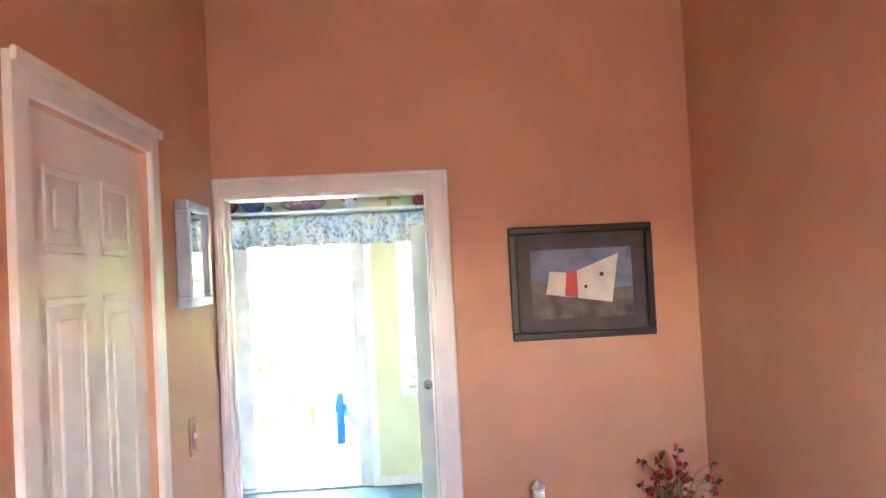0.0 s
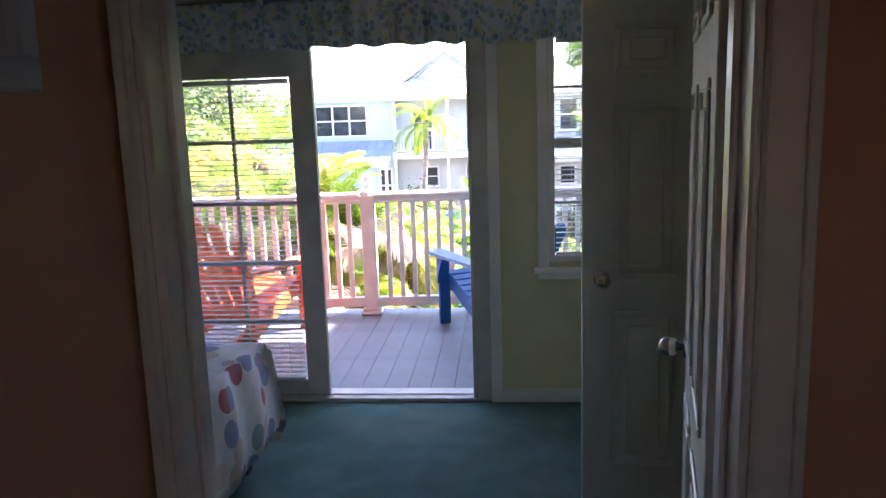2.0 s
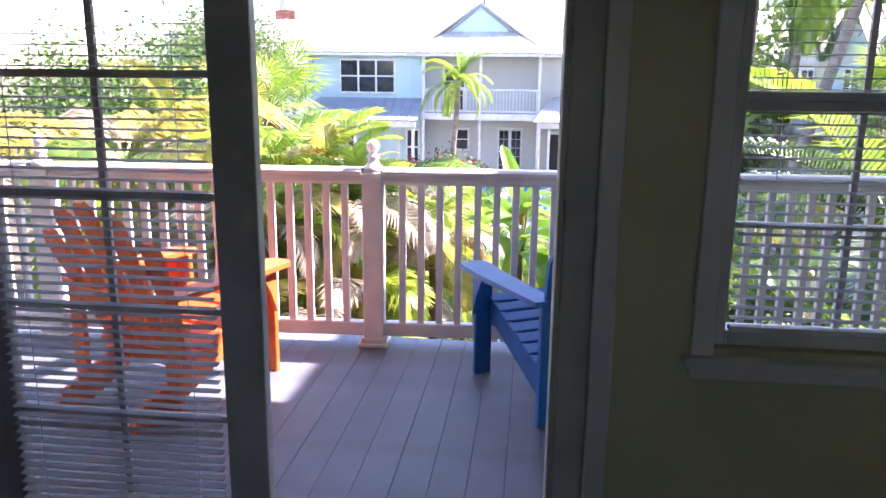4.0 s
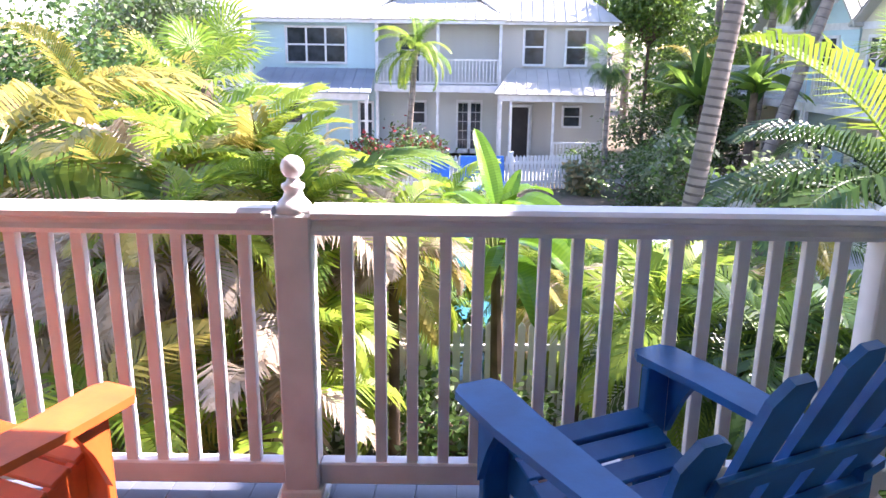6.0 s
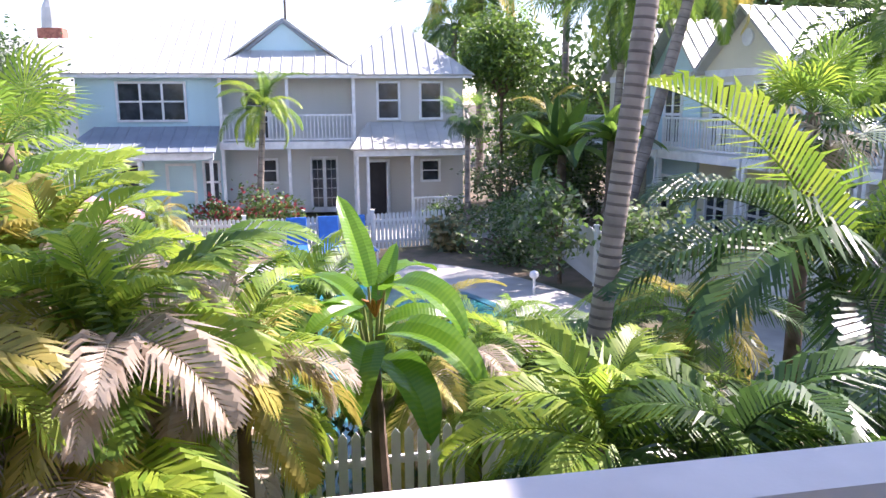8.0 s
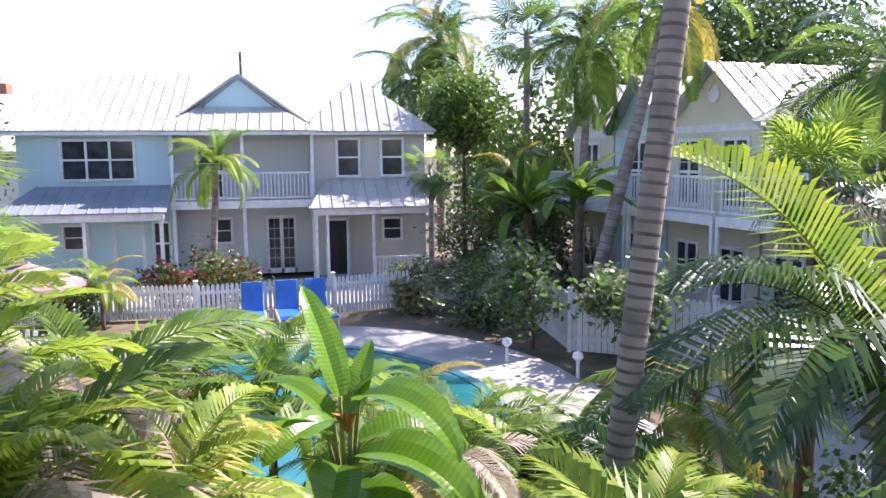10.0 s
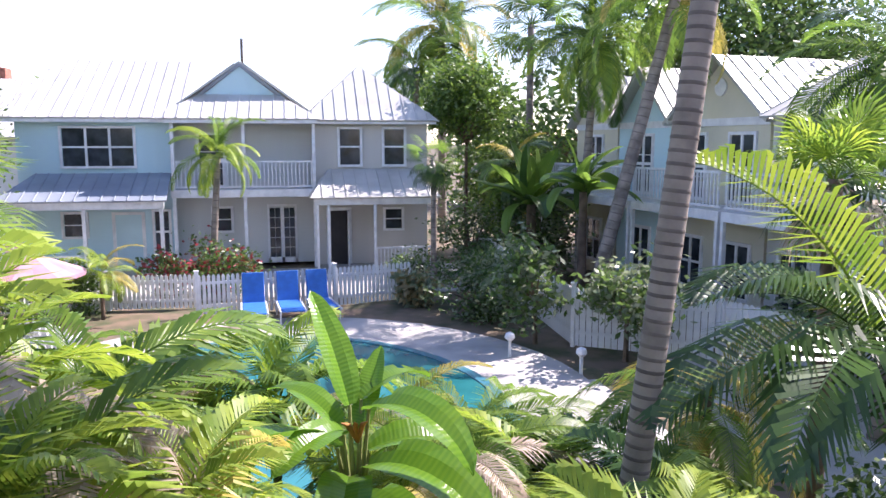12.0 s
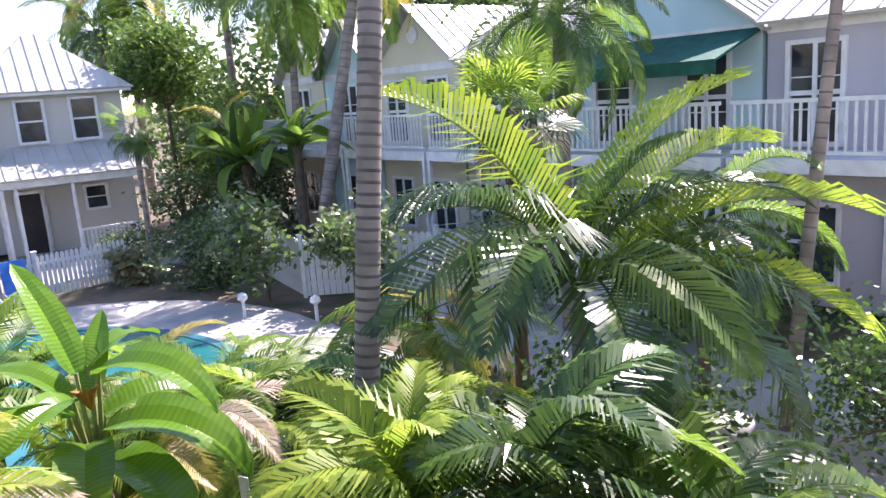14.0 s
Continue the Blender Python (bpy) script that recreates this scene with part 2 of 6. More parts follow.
def add_box(bm, lo, hi, m=None, bevel=0.0):
    """A box between two corners, its edges eased."""
    r = bmesh.ops.create_cube(bm, size=1.0)
    vs = r["verts"]
    for v in vs:
        v.co = Vector([lo[i] + (v.co[i] + 0.5) * (hi[i] - lo[i]) for i in range(3)])
    if bevel:
        es = list({e for v in vs for e in v.link_edges})
        r2 = bmesh.ops.bevel(bm, geom=es, offset=bevel, segments=1, affect="EDGES")
        vs = list({v for f in r2["faces"] for v in f.verts} | {v for v in vs if v.is_valid})
    if m is not None:
        bmesh.ops.transform(bm, matrix=m, verts=vs)
    return vs


def boxes(name, spans, mat, parent=None, label="", bevel=0.004, m=None):
    bm = bmesh.new()
    for lo, hi in spans:
        add_box(bm, lo, hi, m, bevel)
    return link(name, bm, mat, parent, label)


def add_prism(bm, pts, depth, m=None):
    """A flat outline (x, y) given a thickness along z."""
    a = [bm.verts.new((x, y, 0)) for x, y in pts]
    b = [bm.verts.new((x, y, depth)) for x, y in pts]
    n = len(pts)
    bm.faces.new(a[::-1])
    bm.faces.new(b)
    for i in range(n):
        bm.faces.new((a[i], a[(i + 1) % n], b[(i + 1) % n], b[i]))
    if m is not None:
        bmesh.ops.transform(bm, matrix=m, verts=a + b)
    return a + b


def add_tube(bm, pts, radii, sides=8, cap=True):
    """A tapered tube along points."""
    rings = []
    for i, p in enumerate(pts):
        p = Vector(p)
        d = (Vector(pts[min(i + 1, len(pts) - 1)]) - Vector(pts[max(i - 1, 0)])).normalized()
        a = d.cross(Vector((0, 1, 0.01))).normalized()
        b = d.cross(a)
        rings.append([bm.verts.new(p + radii[i] * (math.cos(2 * math.pi * k / sides) * a + math.sin(2 * math.pi * k / sides) * b)) for k in range(sides)])
    for r, s in zip(rings, rings[1:]):
        for k in range(sides):
            bm.faces.new((r[k], r[(k + 1) % sides], s[(k + 1) % sides], s[k]))
    if cap:
        bm.faces.new(rings[0][::-1])
        bm.faces.new(rings[-1])


def add_ball(bm, c, r, squash=1.0, u=14, v=9):
    res = bmesh.ops.create_uvsphere(bm, u_segments=u, v_segments=v, radius=r)
    for w in res["verts"]:
        w.co = Vector((w.co.x, w.co.y, w.co.z * squash)) + Vector(c)


def structure(ob, label, category):
    return tagged(ob, label, category, kind="structure")



# ---------- rooms ----------
GROUND, DECK = -3.1, -0.03
HX0, HX1, HY0, HY1 = 0.335, 2.36, -3.4, 1.41
BX0, BX1, BY0, BY1 = -2.7, 1.98, 1.53, 4.34
DX0, DX1, DH = 0.36, 1.24, 2.045
SX0, SX1, SH = -1.12, 0.80, 2.02
structure(boxes("floor_hall", [((HX0 - 0.12, HY0 - 0.12, -0.2), (HX1 + 0.12, HY1 + 0.06, -0.003))], M_TILEFLOOR), "tan tiled hall floor", "floor")
structure(boxes("floor_bedroom", [((BX0 - 0.12, HY1 + 0.06, -0.2), (BX1 + 0.12, BY1 + 0.02, 0.0))], M_CARPET), "deep green wall-to-wall bedroom carpet", "floor")
CY0, CY1, CH = -0.16, 0.60, 2.10
structure(boxes("wall_hall_west", [((HX0 - 0.12, HY0, 0), (HX0, CY0, 3)), ((HX0 - 0.12, CY1, 0), (HX0, HY1, 3)), ((HX0 - 0.12, CY0, CH), (HX0, CY1, 3)),
                                   ((HX0 - 0.7, CY0, 0), (HX0 - 0.62, CY1, CH))], M_ORANGE, bevel=0), "salmon orange painted hall wall", "wall")
structure(boxes("wall_hall_east", [((HX1, HY0, 0), (HX1 + 0.12, HY1, 3))], M_ORANGE, bevel=0), "salmon orange painted hall wall", "wall")
# opening added out of view, sized to set the light in the hall
structure(boxes("wall_hall_south", [((HX0 - 0.12, HY0 - 0.12, 0), (HX1 + 0.12, HY0, 1.4)), ((HX0 - 0.12, HY0 - 0.12, 1.85), (HX1 + 0.12, HY0, 3)),
                                    ((HX0 - 0.12, HY0 - 0.12, 1.4), (1.1, HY0, 1.85)), ((1.6, HY0 - 0.12, 1.4), (HX1 + 0.12, HY0, 1.85))], M_ORANGE, bevel=0), "salmon hall wall with a window opening", "wall")
structure(boxes("wall_between", [((BX0, HY1 + 0.06, 0), (DX0, BY0, 2.6)), ((DX1, HY1 + 0.06, 0), (BX1, BY0, 2.6)), ((DX0, HY1 + 0.06, DH), (DX1, BY0, 2.6))], M_YELLOW, bevel=0), "pale yellow bedroom wall with the doorway", "wall")
structure(boxes("wall_hall_north", [((HX0 - 0.12, HY1, 0), (DX0, HY1 + 0.06, 3)), ((DX1, HY1, 0), (HX1 + 0.12, HY1 + 0.06, 3)), ((DX0, HY1, DH), (DX1, HY1 + 0.06, 3))], M_ORANGE, bevel=0), "salmon orange painted wall with the bedroom doorway", "wall")
structure(boxes("ceiling_hall", [((HX0 - 0.12, HY0 - 0.12, 3.0), (HX1 + 0.12, HY1 + 0.06, 3.12))], M_CEIL, bevel=0), "white hall ceiling", "ceiling")
structure(boxes("ceiling_bedroom", [((BX0 - 0.12, HY1 + 0.06, 2.6), (BX1 + 0.12, BY1 + 0.14, 2.72))], M_CEIL, bevel=0), "white bedroom ceiling", "ceiling")
structure(boxes("wall_bedroom_west", [((BX0 - 0.12, HY1 + 0.06, 0), (BX0, BY1 + 0.14, 2.6))], M_YELLOW, bevel=0), "pale yellow bedroom wall", "wall")
structure(boxes("wall_bedroom_east", [((BX1, HY1 + 0.06, 0), (BX1 + 0.12, BY1 + 0.14, 2.6))], M_YELLOW, bevel=0), "pale yellow bedroom wall", "wall")
WIN = [(1.12, 1.78, 0.78, 2.0), (-2.16, -1.47, 0.76, 2.0)]
y0, y1 = BY1, BY1 + 0.14
spans = [((BX0, y0, 0), (WIN[1][0], y1, 2.6)), ((WIN[1][0], y0, 0), (WIN[1][1], y1, WIN[1][2])), ((WIN[1][0], y0, 2.0), (WIN[1][1], y1, 2.6)),
         ((WIN[1][1], y0, 0), (SX0, y1, 2.6)), ((SX0, y0, SH), (SX1, y1, 2.6)), ((SX1, y0, 0), (WIN[0][0], y1, 2.6)),
         ((WIN[0][0], y0, 0), (WIN[0][1], y1, WIN[0][2])), ((WIN[0][0], y0, 2.0), (WIN[0][1], y1, 2.6)), ((WIN[0][1], y0, 0), (BX1, y1, 2.6))]
structure(boxes("wall_bedroom_north", spans, M_YELLOW, bevel=0), "pale yellow bedroom wall with sliding door and windows", "wall")
base = [((BX0, BY1 - 0.015, 0), (SX0 - 0.06, BY1, 0.075)), ((SX1 + 0.06, BY1 - 0.015, 0), (BX1, BY1, 0.075))]
structure(boxes("baseboard", base, M_TRIM, bevel=0.003), "white bedroom baseboard", "baseboard")
structure(boxes("baseboard_hall", [((DX1 + 0.08, HY1 - 0.015, 0), (HX1, HY1, 0.09)), ((HX0, CY1 + 0.08, 0), (HX0 + 0.015, HY1, 0.09))], M_TRIM, bevel=0.003), "white hall baseboard", "baseboard")

# doorway casing with stepped profile
t = 0.072
cas = structure(boxes("doorway_trim", [((DX0, HY1 - 0.004, 0), (DX0 + 0.018, BY0 + 0.004, DH)), ((DX1 - 0.018, HY1 - 0.004, 0), (DX1, BY0 + 0.004, DH)), ((DX0 + 0.018, HY1 - 0.004, DH - 0.018), (DX1 - 0.018, BY0 + 0.004, DH)),
                                      ((DX0 + 0.018, HY1 + 0.05, 0), (DX0 + 0.03, HY1 + 0.085, DH - 0.018)), ((DX1 - 0.03, HY1 + 0.05, 0), (DX1 - 0.018, HY1 + 0.085, DH - 0.018))], M_TRIM), "white painted doorway lining and casing", "trim")
for nm, lo, hi in (("casing_side", (HX0 + 0.001, 0), (DX0 + 0.006, DH + t)), ("casing_side", (DX1 - 0.006, 0), (DX1 + t, DH + t)), ("casing_head", (DX0 + 0.006, DH - 0.006), (DX1 - 0.006, DH + t))):
    c = boxes(nm, [((lo[0], HY1 - 0.018, lo[1]), (hi[0], HY1 - 0.001, hi[1]))], M_TRIM, cas, bevel=0.005)
    a, b = (lo[0] + 0.05, lo[1]) if nm == "casing_side" and lo[0] > 1 else (lo[0], lo[1]), (hi[0], hi[1])
    if nm == "casing_head":
        boxes("bead", [((lo[0], HY1 - 0.026, hi[1] - 0.022), (hi[0], HY1 - 0.018, hi[1] - 0.004))], M_TRIM, c, bevel=0.003)
    else:
        xx = lo[0] + 0.004 if lo[0] < 1 else hi[0] - 0.022
        boxes("bead", [((xx, HY1 - 0.026, 0), (xx + 0.018, HY1 - 0.018, DH + t - 0.004))], M_TRIM, c, bevel=0.003)
boxes("strike_plate", [((DX1 - 0.021, HY1 + 0.09, 0.92), (DX1 - 0.0175, HY1 + 0.115, 1.0))], M_BRASS, cas, "small metal strike plate", 0.001)


def panel_door(name, w, h, label, cat, m, knob_side=1, back=True):
    """A six-panel moulded door: slab, raised panels both sides, knob."""
    root = thing(name, label, cat, m)
    boxes("slab", [((0, -0.017, 0), (w, 0.017, h))], M_TRIM, root, bevel=0.003)
    st = 0.11
    pw = (w - 3 * st) / 2
    rows = ((0.22, 0.42 * h), (0.42 * h + 0.12, 0.80 * h), (0.80 * h + 0.10, h - 0.12))
    for i in range(2):
        for z0, z1 in rows:
            x0 = st + i * (pw + st)
            bm = bmesh.new()
            for s in (-1, 1):
                ya, yb = 0.017 * s, 0.024 * s
                r = 0.02
                for lo, hi in (((x0, z0), (x0 + pw, z0 + r)), ((x0, z1 - r), (x0 + pw, z1)), ((x0, z0 + r), (x0 + r, z1 - r)), ((x0 + pw - r, z0 + r), (x0 + pw, z1 - r))):
                    add_box(bm, (lo[0], min(ya, yb), lo[1]), (hi[0], max(ya, yb), hi[1]), None, 0.003)
                add_box(bm, (x0 + 0.05, min(ya, yb), z0 + 0.05), (x0 + pw - 0.05, max(ya, yb), z1 - 0.05), None, 0.006)
            link("panel", bm, M_TRIM, root)
    kx = w - 0.07 if knob_side > 0 else 0.07
    bm = bmesh.new()
    for s in (-1, 1):
        add_tube(bm, [(kx, 0.017 * s, 0.95), (kx, 0.024 * s, 0.95), (kx, 0.026 * s, 0.95), (kx, 0.045 * s, 0.95)], [0.03, 0.03, 0.011, 0.011], 14)
        add_ball(bm, (kx, 0.062 * s, 0.95), 0.027)
    link("knob", bm, M_BRASS, root, "brushed metal door knob", True)
    return root


panel_door("bedroom_door", 0.79, 2.01, "white six-panel door standing open into the bedroom", "door", pose(DX1 - 0.01, BY0 + 0.02, 0.015, 0, 0, 79))
panel_door("bathroom_door", 0.78, 1.97, "white six-panel door standing open on the carpet", "door", pose(1.166, 3.09, 0.02, 0, 0, 0), -1)
cd = panel_door("closet_door", CY1 - CY0 - 0.01, CH - 0.01, "white six-panel closet door, closed", "door", pose(HX0 - 0.035, CY0 + 0.005, 0.005, 0, 0, 90))
ct = structure(boxes("closet_trim", [((HX0 - 0.002, CY0 - 0.075, 0), (HX0 + 0.018, CY0, CH + 0.075)), ((HX0 - 0.002, CY1, 0), (HX0 + 0.018, CY1 + 0.075, CH + 0.075)), ((HX0 - 0.002, CY0, CH), (HX0 + 0.018, CY1, CH + 0.075)),
                                    ((HX0 + 0.018, CY0 - 0.08, CH + 0.05), (HX0 + 0.032, CY1 + 0.08, CH + 0.08))], M_TRIM, bevel=0.004), "white moulded closet door casing", "trim")

# pictures and switch plate in the hall
pic = thing("framed_picture", "black framed picture of a boat bow on a salmon wall", "picture", pose(1.552, HY1, 1.38, 90, 0, 0))
W, H = 0.612, 0.476
bm = bmesh.new()
f = 0.032
for lo, hi in (((0, 0), (W, f)), ((0, H - f), (W, H)), ((0, f), (f, H - f)), ((W - f, f), (W, H - f))):
    add_box(bm, (*lo, 0.002), (*hi, 0.03), None, 0.005)
part("frame", bm, M_BLACK, pic)
boxes("mat_board", [((f, f, 0.004), (W - f, H - f, 0.012))], M_MAT, pic, "dark mat board", 0)
pp = boxes("print", [((0.09, 0.085, 0.012), (W - 0.09, H - 0.1, 0.0145))], M_PSKY, pic, "hazy blue seaside print", 0)
bm = bmesh.new()
add_prism(bm, [(0.09, 0.085), (W - 0.09, 0.085), (W - 0.09, 0.21), (0.3, 0.19), (0.09, 0.25)], 0.001, pose(0, 0, 0.0146))
link("sand", bm, M_PSAND, pp)
bm = bmesh.new()
add_prism(bm, [(0.15, 0.19), (0.43, 0.145), (0.465, 0.35), (0.26, 0.275), (0.17, 0.285)], 0.001, pose(0, 0, 0.0158))
link("boat_hull", bm, M_WHITE, pp)
bm = bmesh.new()
add_prism(bm, [(0.23, 0.18), (0.285, 0.168), (0.285, 0.285), (0.24, 0.277)], 0.001, pose(0, 0, 0.017))
link("red_stripe", bm, M_RED, pp)
bm = bmesh.new()
for cx, cz, r in ((0.32, 0.215, 0.008), (0.39, 0.265, 0.010)):
    add_prism(bm, [(cx + r * math.cos(a), cz + r * math.sin(a)) for a in [k * 0.785 for k in range(8)]], 0.0006, pose(0, 0, 0.017))
link("hull_marks", bm, M_MAT, pp)

bp = thing("framed_mirror", "small mirror in a pale blue frame on the hall wall", "mirror", pose(HX0, 0.86, 1.61, 0, 0, 0))
PW, PH = 0.29, 0.37
bm = bmesh.new()
f = 0.035
for lo, hi in (((0, 0), (PW, f)), ((0, PH - f), (PW, PH)), ((0, f), (f, PH - f)), ((PW - f, f), (PW, PH - f))):
    add_box(bm, (0.002, lo[0], lo[1]), (0.05, hi[0], hi[1]), None, 0.004)
part("frame", bm, M_BLUEFRAME, bp)
boxes("mirror_glass", [((0.03, f, f), (0.036, PW - f, PH - f))], M_MIRROR, bp, "silvered mirror glass", 0)

sw = thing("switch_plate", "painted decorative light switch plate on the wall", "light switch", pose(HX0, 0.93, 1.09))
boxes("plate", [((0.001, 0, 0), (0.008, 0.075, 0.13))], material("painted_plate", (0.50, 0.27, 0.15), 0.5, 0.2, 30, 0.1, 90), sw, bevel=0.003)
boxes("painted_motif", [((0.008, 0.02, 0.02), (0.0095, 0.05, 0.09)), ((0.008, 0.028, 0.09), (0.0095, 0.056, 0.11))], material("plum_motif", (0.35, 0.12, 0.22), 0.5), sw, bevel=0.0006)
boxes("toggle", [((0.008, 0.033, 0.058), (0.018, 0.042, 0.076))], M_WHITE, sw, bevel=0.001)

# hall corner: white post end and red silk flowers
post = thing("stair_post", "slim white painted newel post in the hall", "post", pose(1.60, 1.25, 0))
boxes("shaft", [((-0.022, -0.022, 0), (0.022, 0.022, 0.80))], M_TRIM, post, bevel=0.004)
bm = bmesh.new()
add_prism(bm, [(-0.022, -0.022), (0.022, -0.022), (0.022, 0.022), (-0.022, 0.022)], 0.01, pose(0, 0, 0.80))
add_tube(bm, [(0, 0, 0.81), (0, 0, 0.84)], [0.03, 0.006], 4)
part("cap", bm, M_TRIM, post, "pointed white cap")
rng = random.Random(5)
vase = thing("flower_vase", "vase of red silk flowers on a hall stand", "flowers", pose(2.12, 1.16, 0))
bm = bmesh.new()
add_tube(bm, [(0, 0, 0.0), (0, 0, 0.03), (0, 0, 0.05), (0, 0, 0.45)], [0.12, 0.12, 0.03, 0.03], 14)
add_tube(bm, [(0, 0, 0.45), (0, 0, 0.47)], [0.15, 0.15], 18)
part("stand", bm, M_BARK, vase, "dark wooden stand")
bm = bmesh.new()
add_tube(bm, [(0, 0, 0.47), (0, 0, 0.52), (0, 0, 0.6), (0, 0, 0.68)], [0.05, 0.075, 0.06, 0.045], 14)
part("vase", bm, material("dark_glaze", (0.08, 0.03, 0.03), 0.25), vase, "dark glazed vase", True)
bs, bfm, bl = bmesh.new(), bmesh.new(), bmesh.new()
for i in range(46):
    a, r = rng.uniform(0, 6.28), rng.uniform(0.02, 0.17)
    p = Vector((r * math.cos(a), r * math.sin(a), rng.uniform(0.78, 0.98) - r * 0.5))
    add_tube(bs, [(0, 0, 0.66), p * 0.6 + Vector((0, 0, 0.32)), p], [0.003, 0.0025, 0.002], 4)
    for k in range(6):
        d = Vector((rng.gauss(0, 1), rng.gauss(0, 1), rng.gauss(0, 1))).normalized()
        s = d.orthogonal().normalized() * 0.011
        q = p + d * rng.uniform(0.018, 0.034)
        tgt = bfm if k < 4 else bl
        vs = [tgt.verts.new(c) for c in (p, (p + q) / 2 + s, q, (p + q) / 2 - s)]
        tgt.faces.new(vs)
part("stem", bs, M_STALK, vase)
part("petals", bfm, L_RED, vase, "deep red silk petals")
part("leaves", bl, L_DARK, vase)

# ---------- sliding door ----------
sd = structure(boxes("door_1", [((SX0, BY1 - 0.01, 0), (SX0 + 0.045, BY1 + 0.15, SH)), ((SX0 + 0.045, BY1 - 0.01, SH - 0.05), (SX1 - 0.085, BY1 + 0.15, SH)), ((SX0 + 0.045, BY1 - 0.01, 0.0), (SX1 - 0.085, BY1 + 0.16, 0.022))], M_ALU), "white framed sliding glass balcony door, open", "door")
jm = boxes("jamb", [((SX1 - 0.085, BY1 + 0.01, 0), (SX1, BY1 + 0.14, SH))], M_ALU, sd, bevel=0.003)
for k, (a, b) in enumerate(((0.0, 0.016), (0.045, 0.06), (0.085, 0.1), (0.125, 0.145))):
    boxes("track_rib", [((SX1 - 0.103, BY1 + a, 0.02), (SX1 - 0.085, BY1 + b, SH - 0.05))], M_ALU, jm, bevel=0.003)
boxes("inner_casing", [((SX1, BY1 - 0.016, 0), (SX1 + 0.06, BY1, SH + 0.06))], M_TRIM, sd, bevel=0.004)
boxes("inner_casing", [((SX0 - 0.06, BY1 - 0.016, 0), (SX0, BY1, SH + 0.06))], M_TRIM, sd, bevel=0.004)
boxes("outer_casing", [((SX1, BY1 + 0.14, DECK), (SX1 + 0.08, BY1 + 0.165, SH + 0.06))], M_TRIM, sd, bevel=0.004)
boxes("track_rail", [((SX0 + 0.05, BY1 + 0.05, 0.022), (SX1 - 0.09, BY1 + 0.056, 0.03))], M_BRASS, sd, bevel=0)
PX0, PX1 = SX0 + 0.05, -0.125
py = BY1 + 0.035
pn = boxes("sliding_panel", [((PX0, py, 0.03), (PX0 + 0.15, py + 0.045, SH - 0.055)), ((PX1 - 0.125, py, 0.03), (PX1, py + 0.045, SH - 0.055)),
                            ((PX0 + 0.15, py, 0.03), (PX1 - 0.125, py + 0.045, 0.12)), ((PX0 + 0.15, py, 1.81), (PX1 - 0.125, py + 0.045, SH - 0.055))], M_ALU, sd, "white sliding panel with a grid of panes", 0.003)
gx0, gx1 = PX0 + 0.15, PX1 - 0.125
bars = [(( (gx0 + gx1) / 2 - 0.01, py + 0.015, 0.12), ((gx0 + gx1) / 2 + 0.01, py + 0.03, 1.81))]
for k in range(1, 5):
    z = 0.12 + 1.69 * k / 5
    bars.append(((gx0, py + 0.014, z - 0.01), (gx1, py + 0.031, z + 0.01)))
boxes("glazing_bar", bars, M_ALU, pn, bevel=0)
gl = boxes("pane", [((gx0, py + 0.020, 0.12), (gx1, py + 0.024, 1.81))], M_GLASS, pn, "clear glass", 0)
gl.visible_shadow = False


def blind(x0, x1, z0, z1, y, parent, tilt=0.35, step=0.028):
    """Thin slats on cords; the first slat is made once and shared."""
    bm = bmesh.new()
    w = 0.024
    add_box(bm, (x0, -w / 2, -0.0006), (x1, w / 2, 0.0006), pose(0, 0, 0, math.degrees(tilt), 0, 0))
    first = None
    n = int((z1 - z0) / step)
    for i in range(n):
        m = pose(0, y, z1 - 0.03 - i * step)
        if first is None:
            first = link("slat", bm, M_BLIND, parent)
            first.matrix_basis = m
        else:
            share("slat", first, m, parent)
    boxes("blind_rail", [((x0, y - 0.014, z0), (x1, y + 0.014, z0 + 0.014)), ((x0, y - 0.018, z1 - 0.025), (x1, y + 0.018, z1))], M_BLIND, parent, bevel=0.002)
    boxes("cord", [((x0 + 0.08, y - 0.001, z0), (x0 + 0.082, y + 0.001, z1)), ((x1 - 0.082, y - 0.001, z0), (x1 - 0.08, y + 0.001, z1))], M_BLIND, parent, bevel=0)


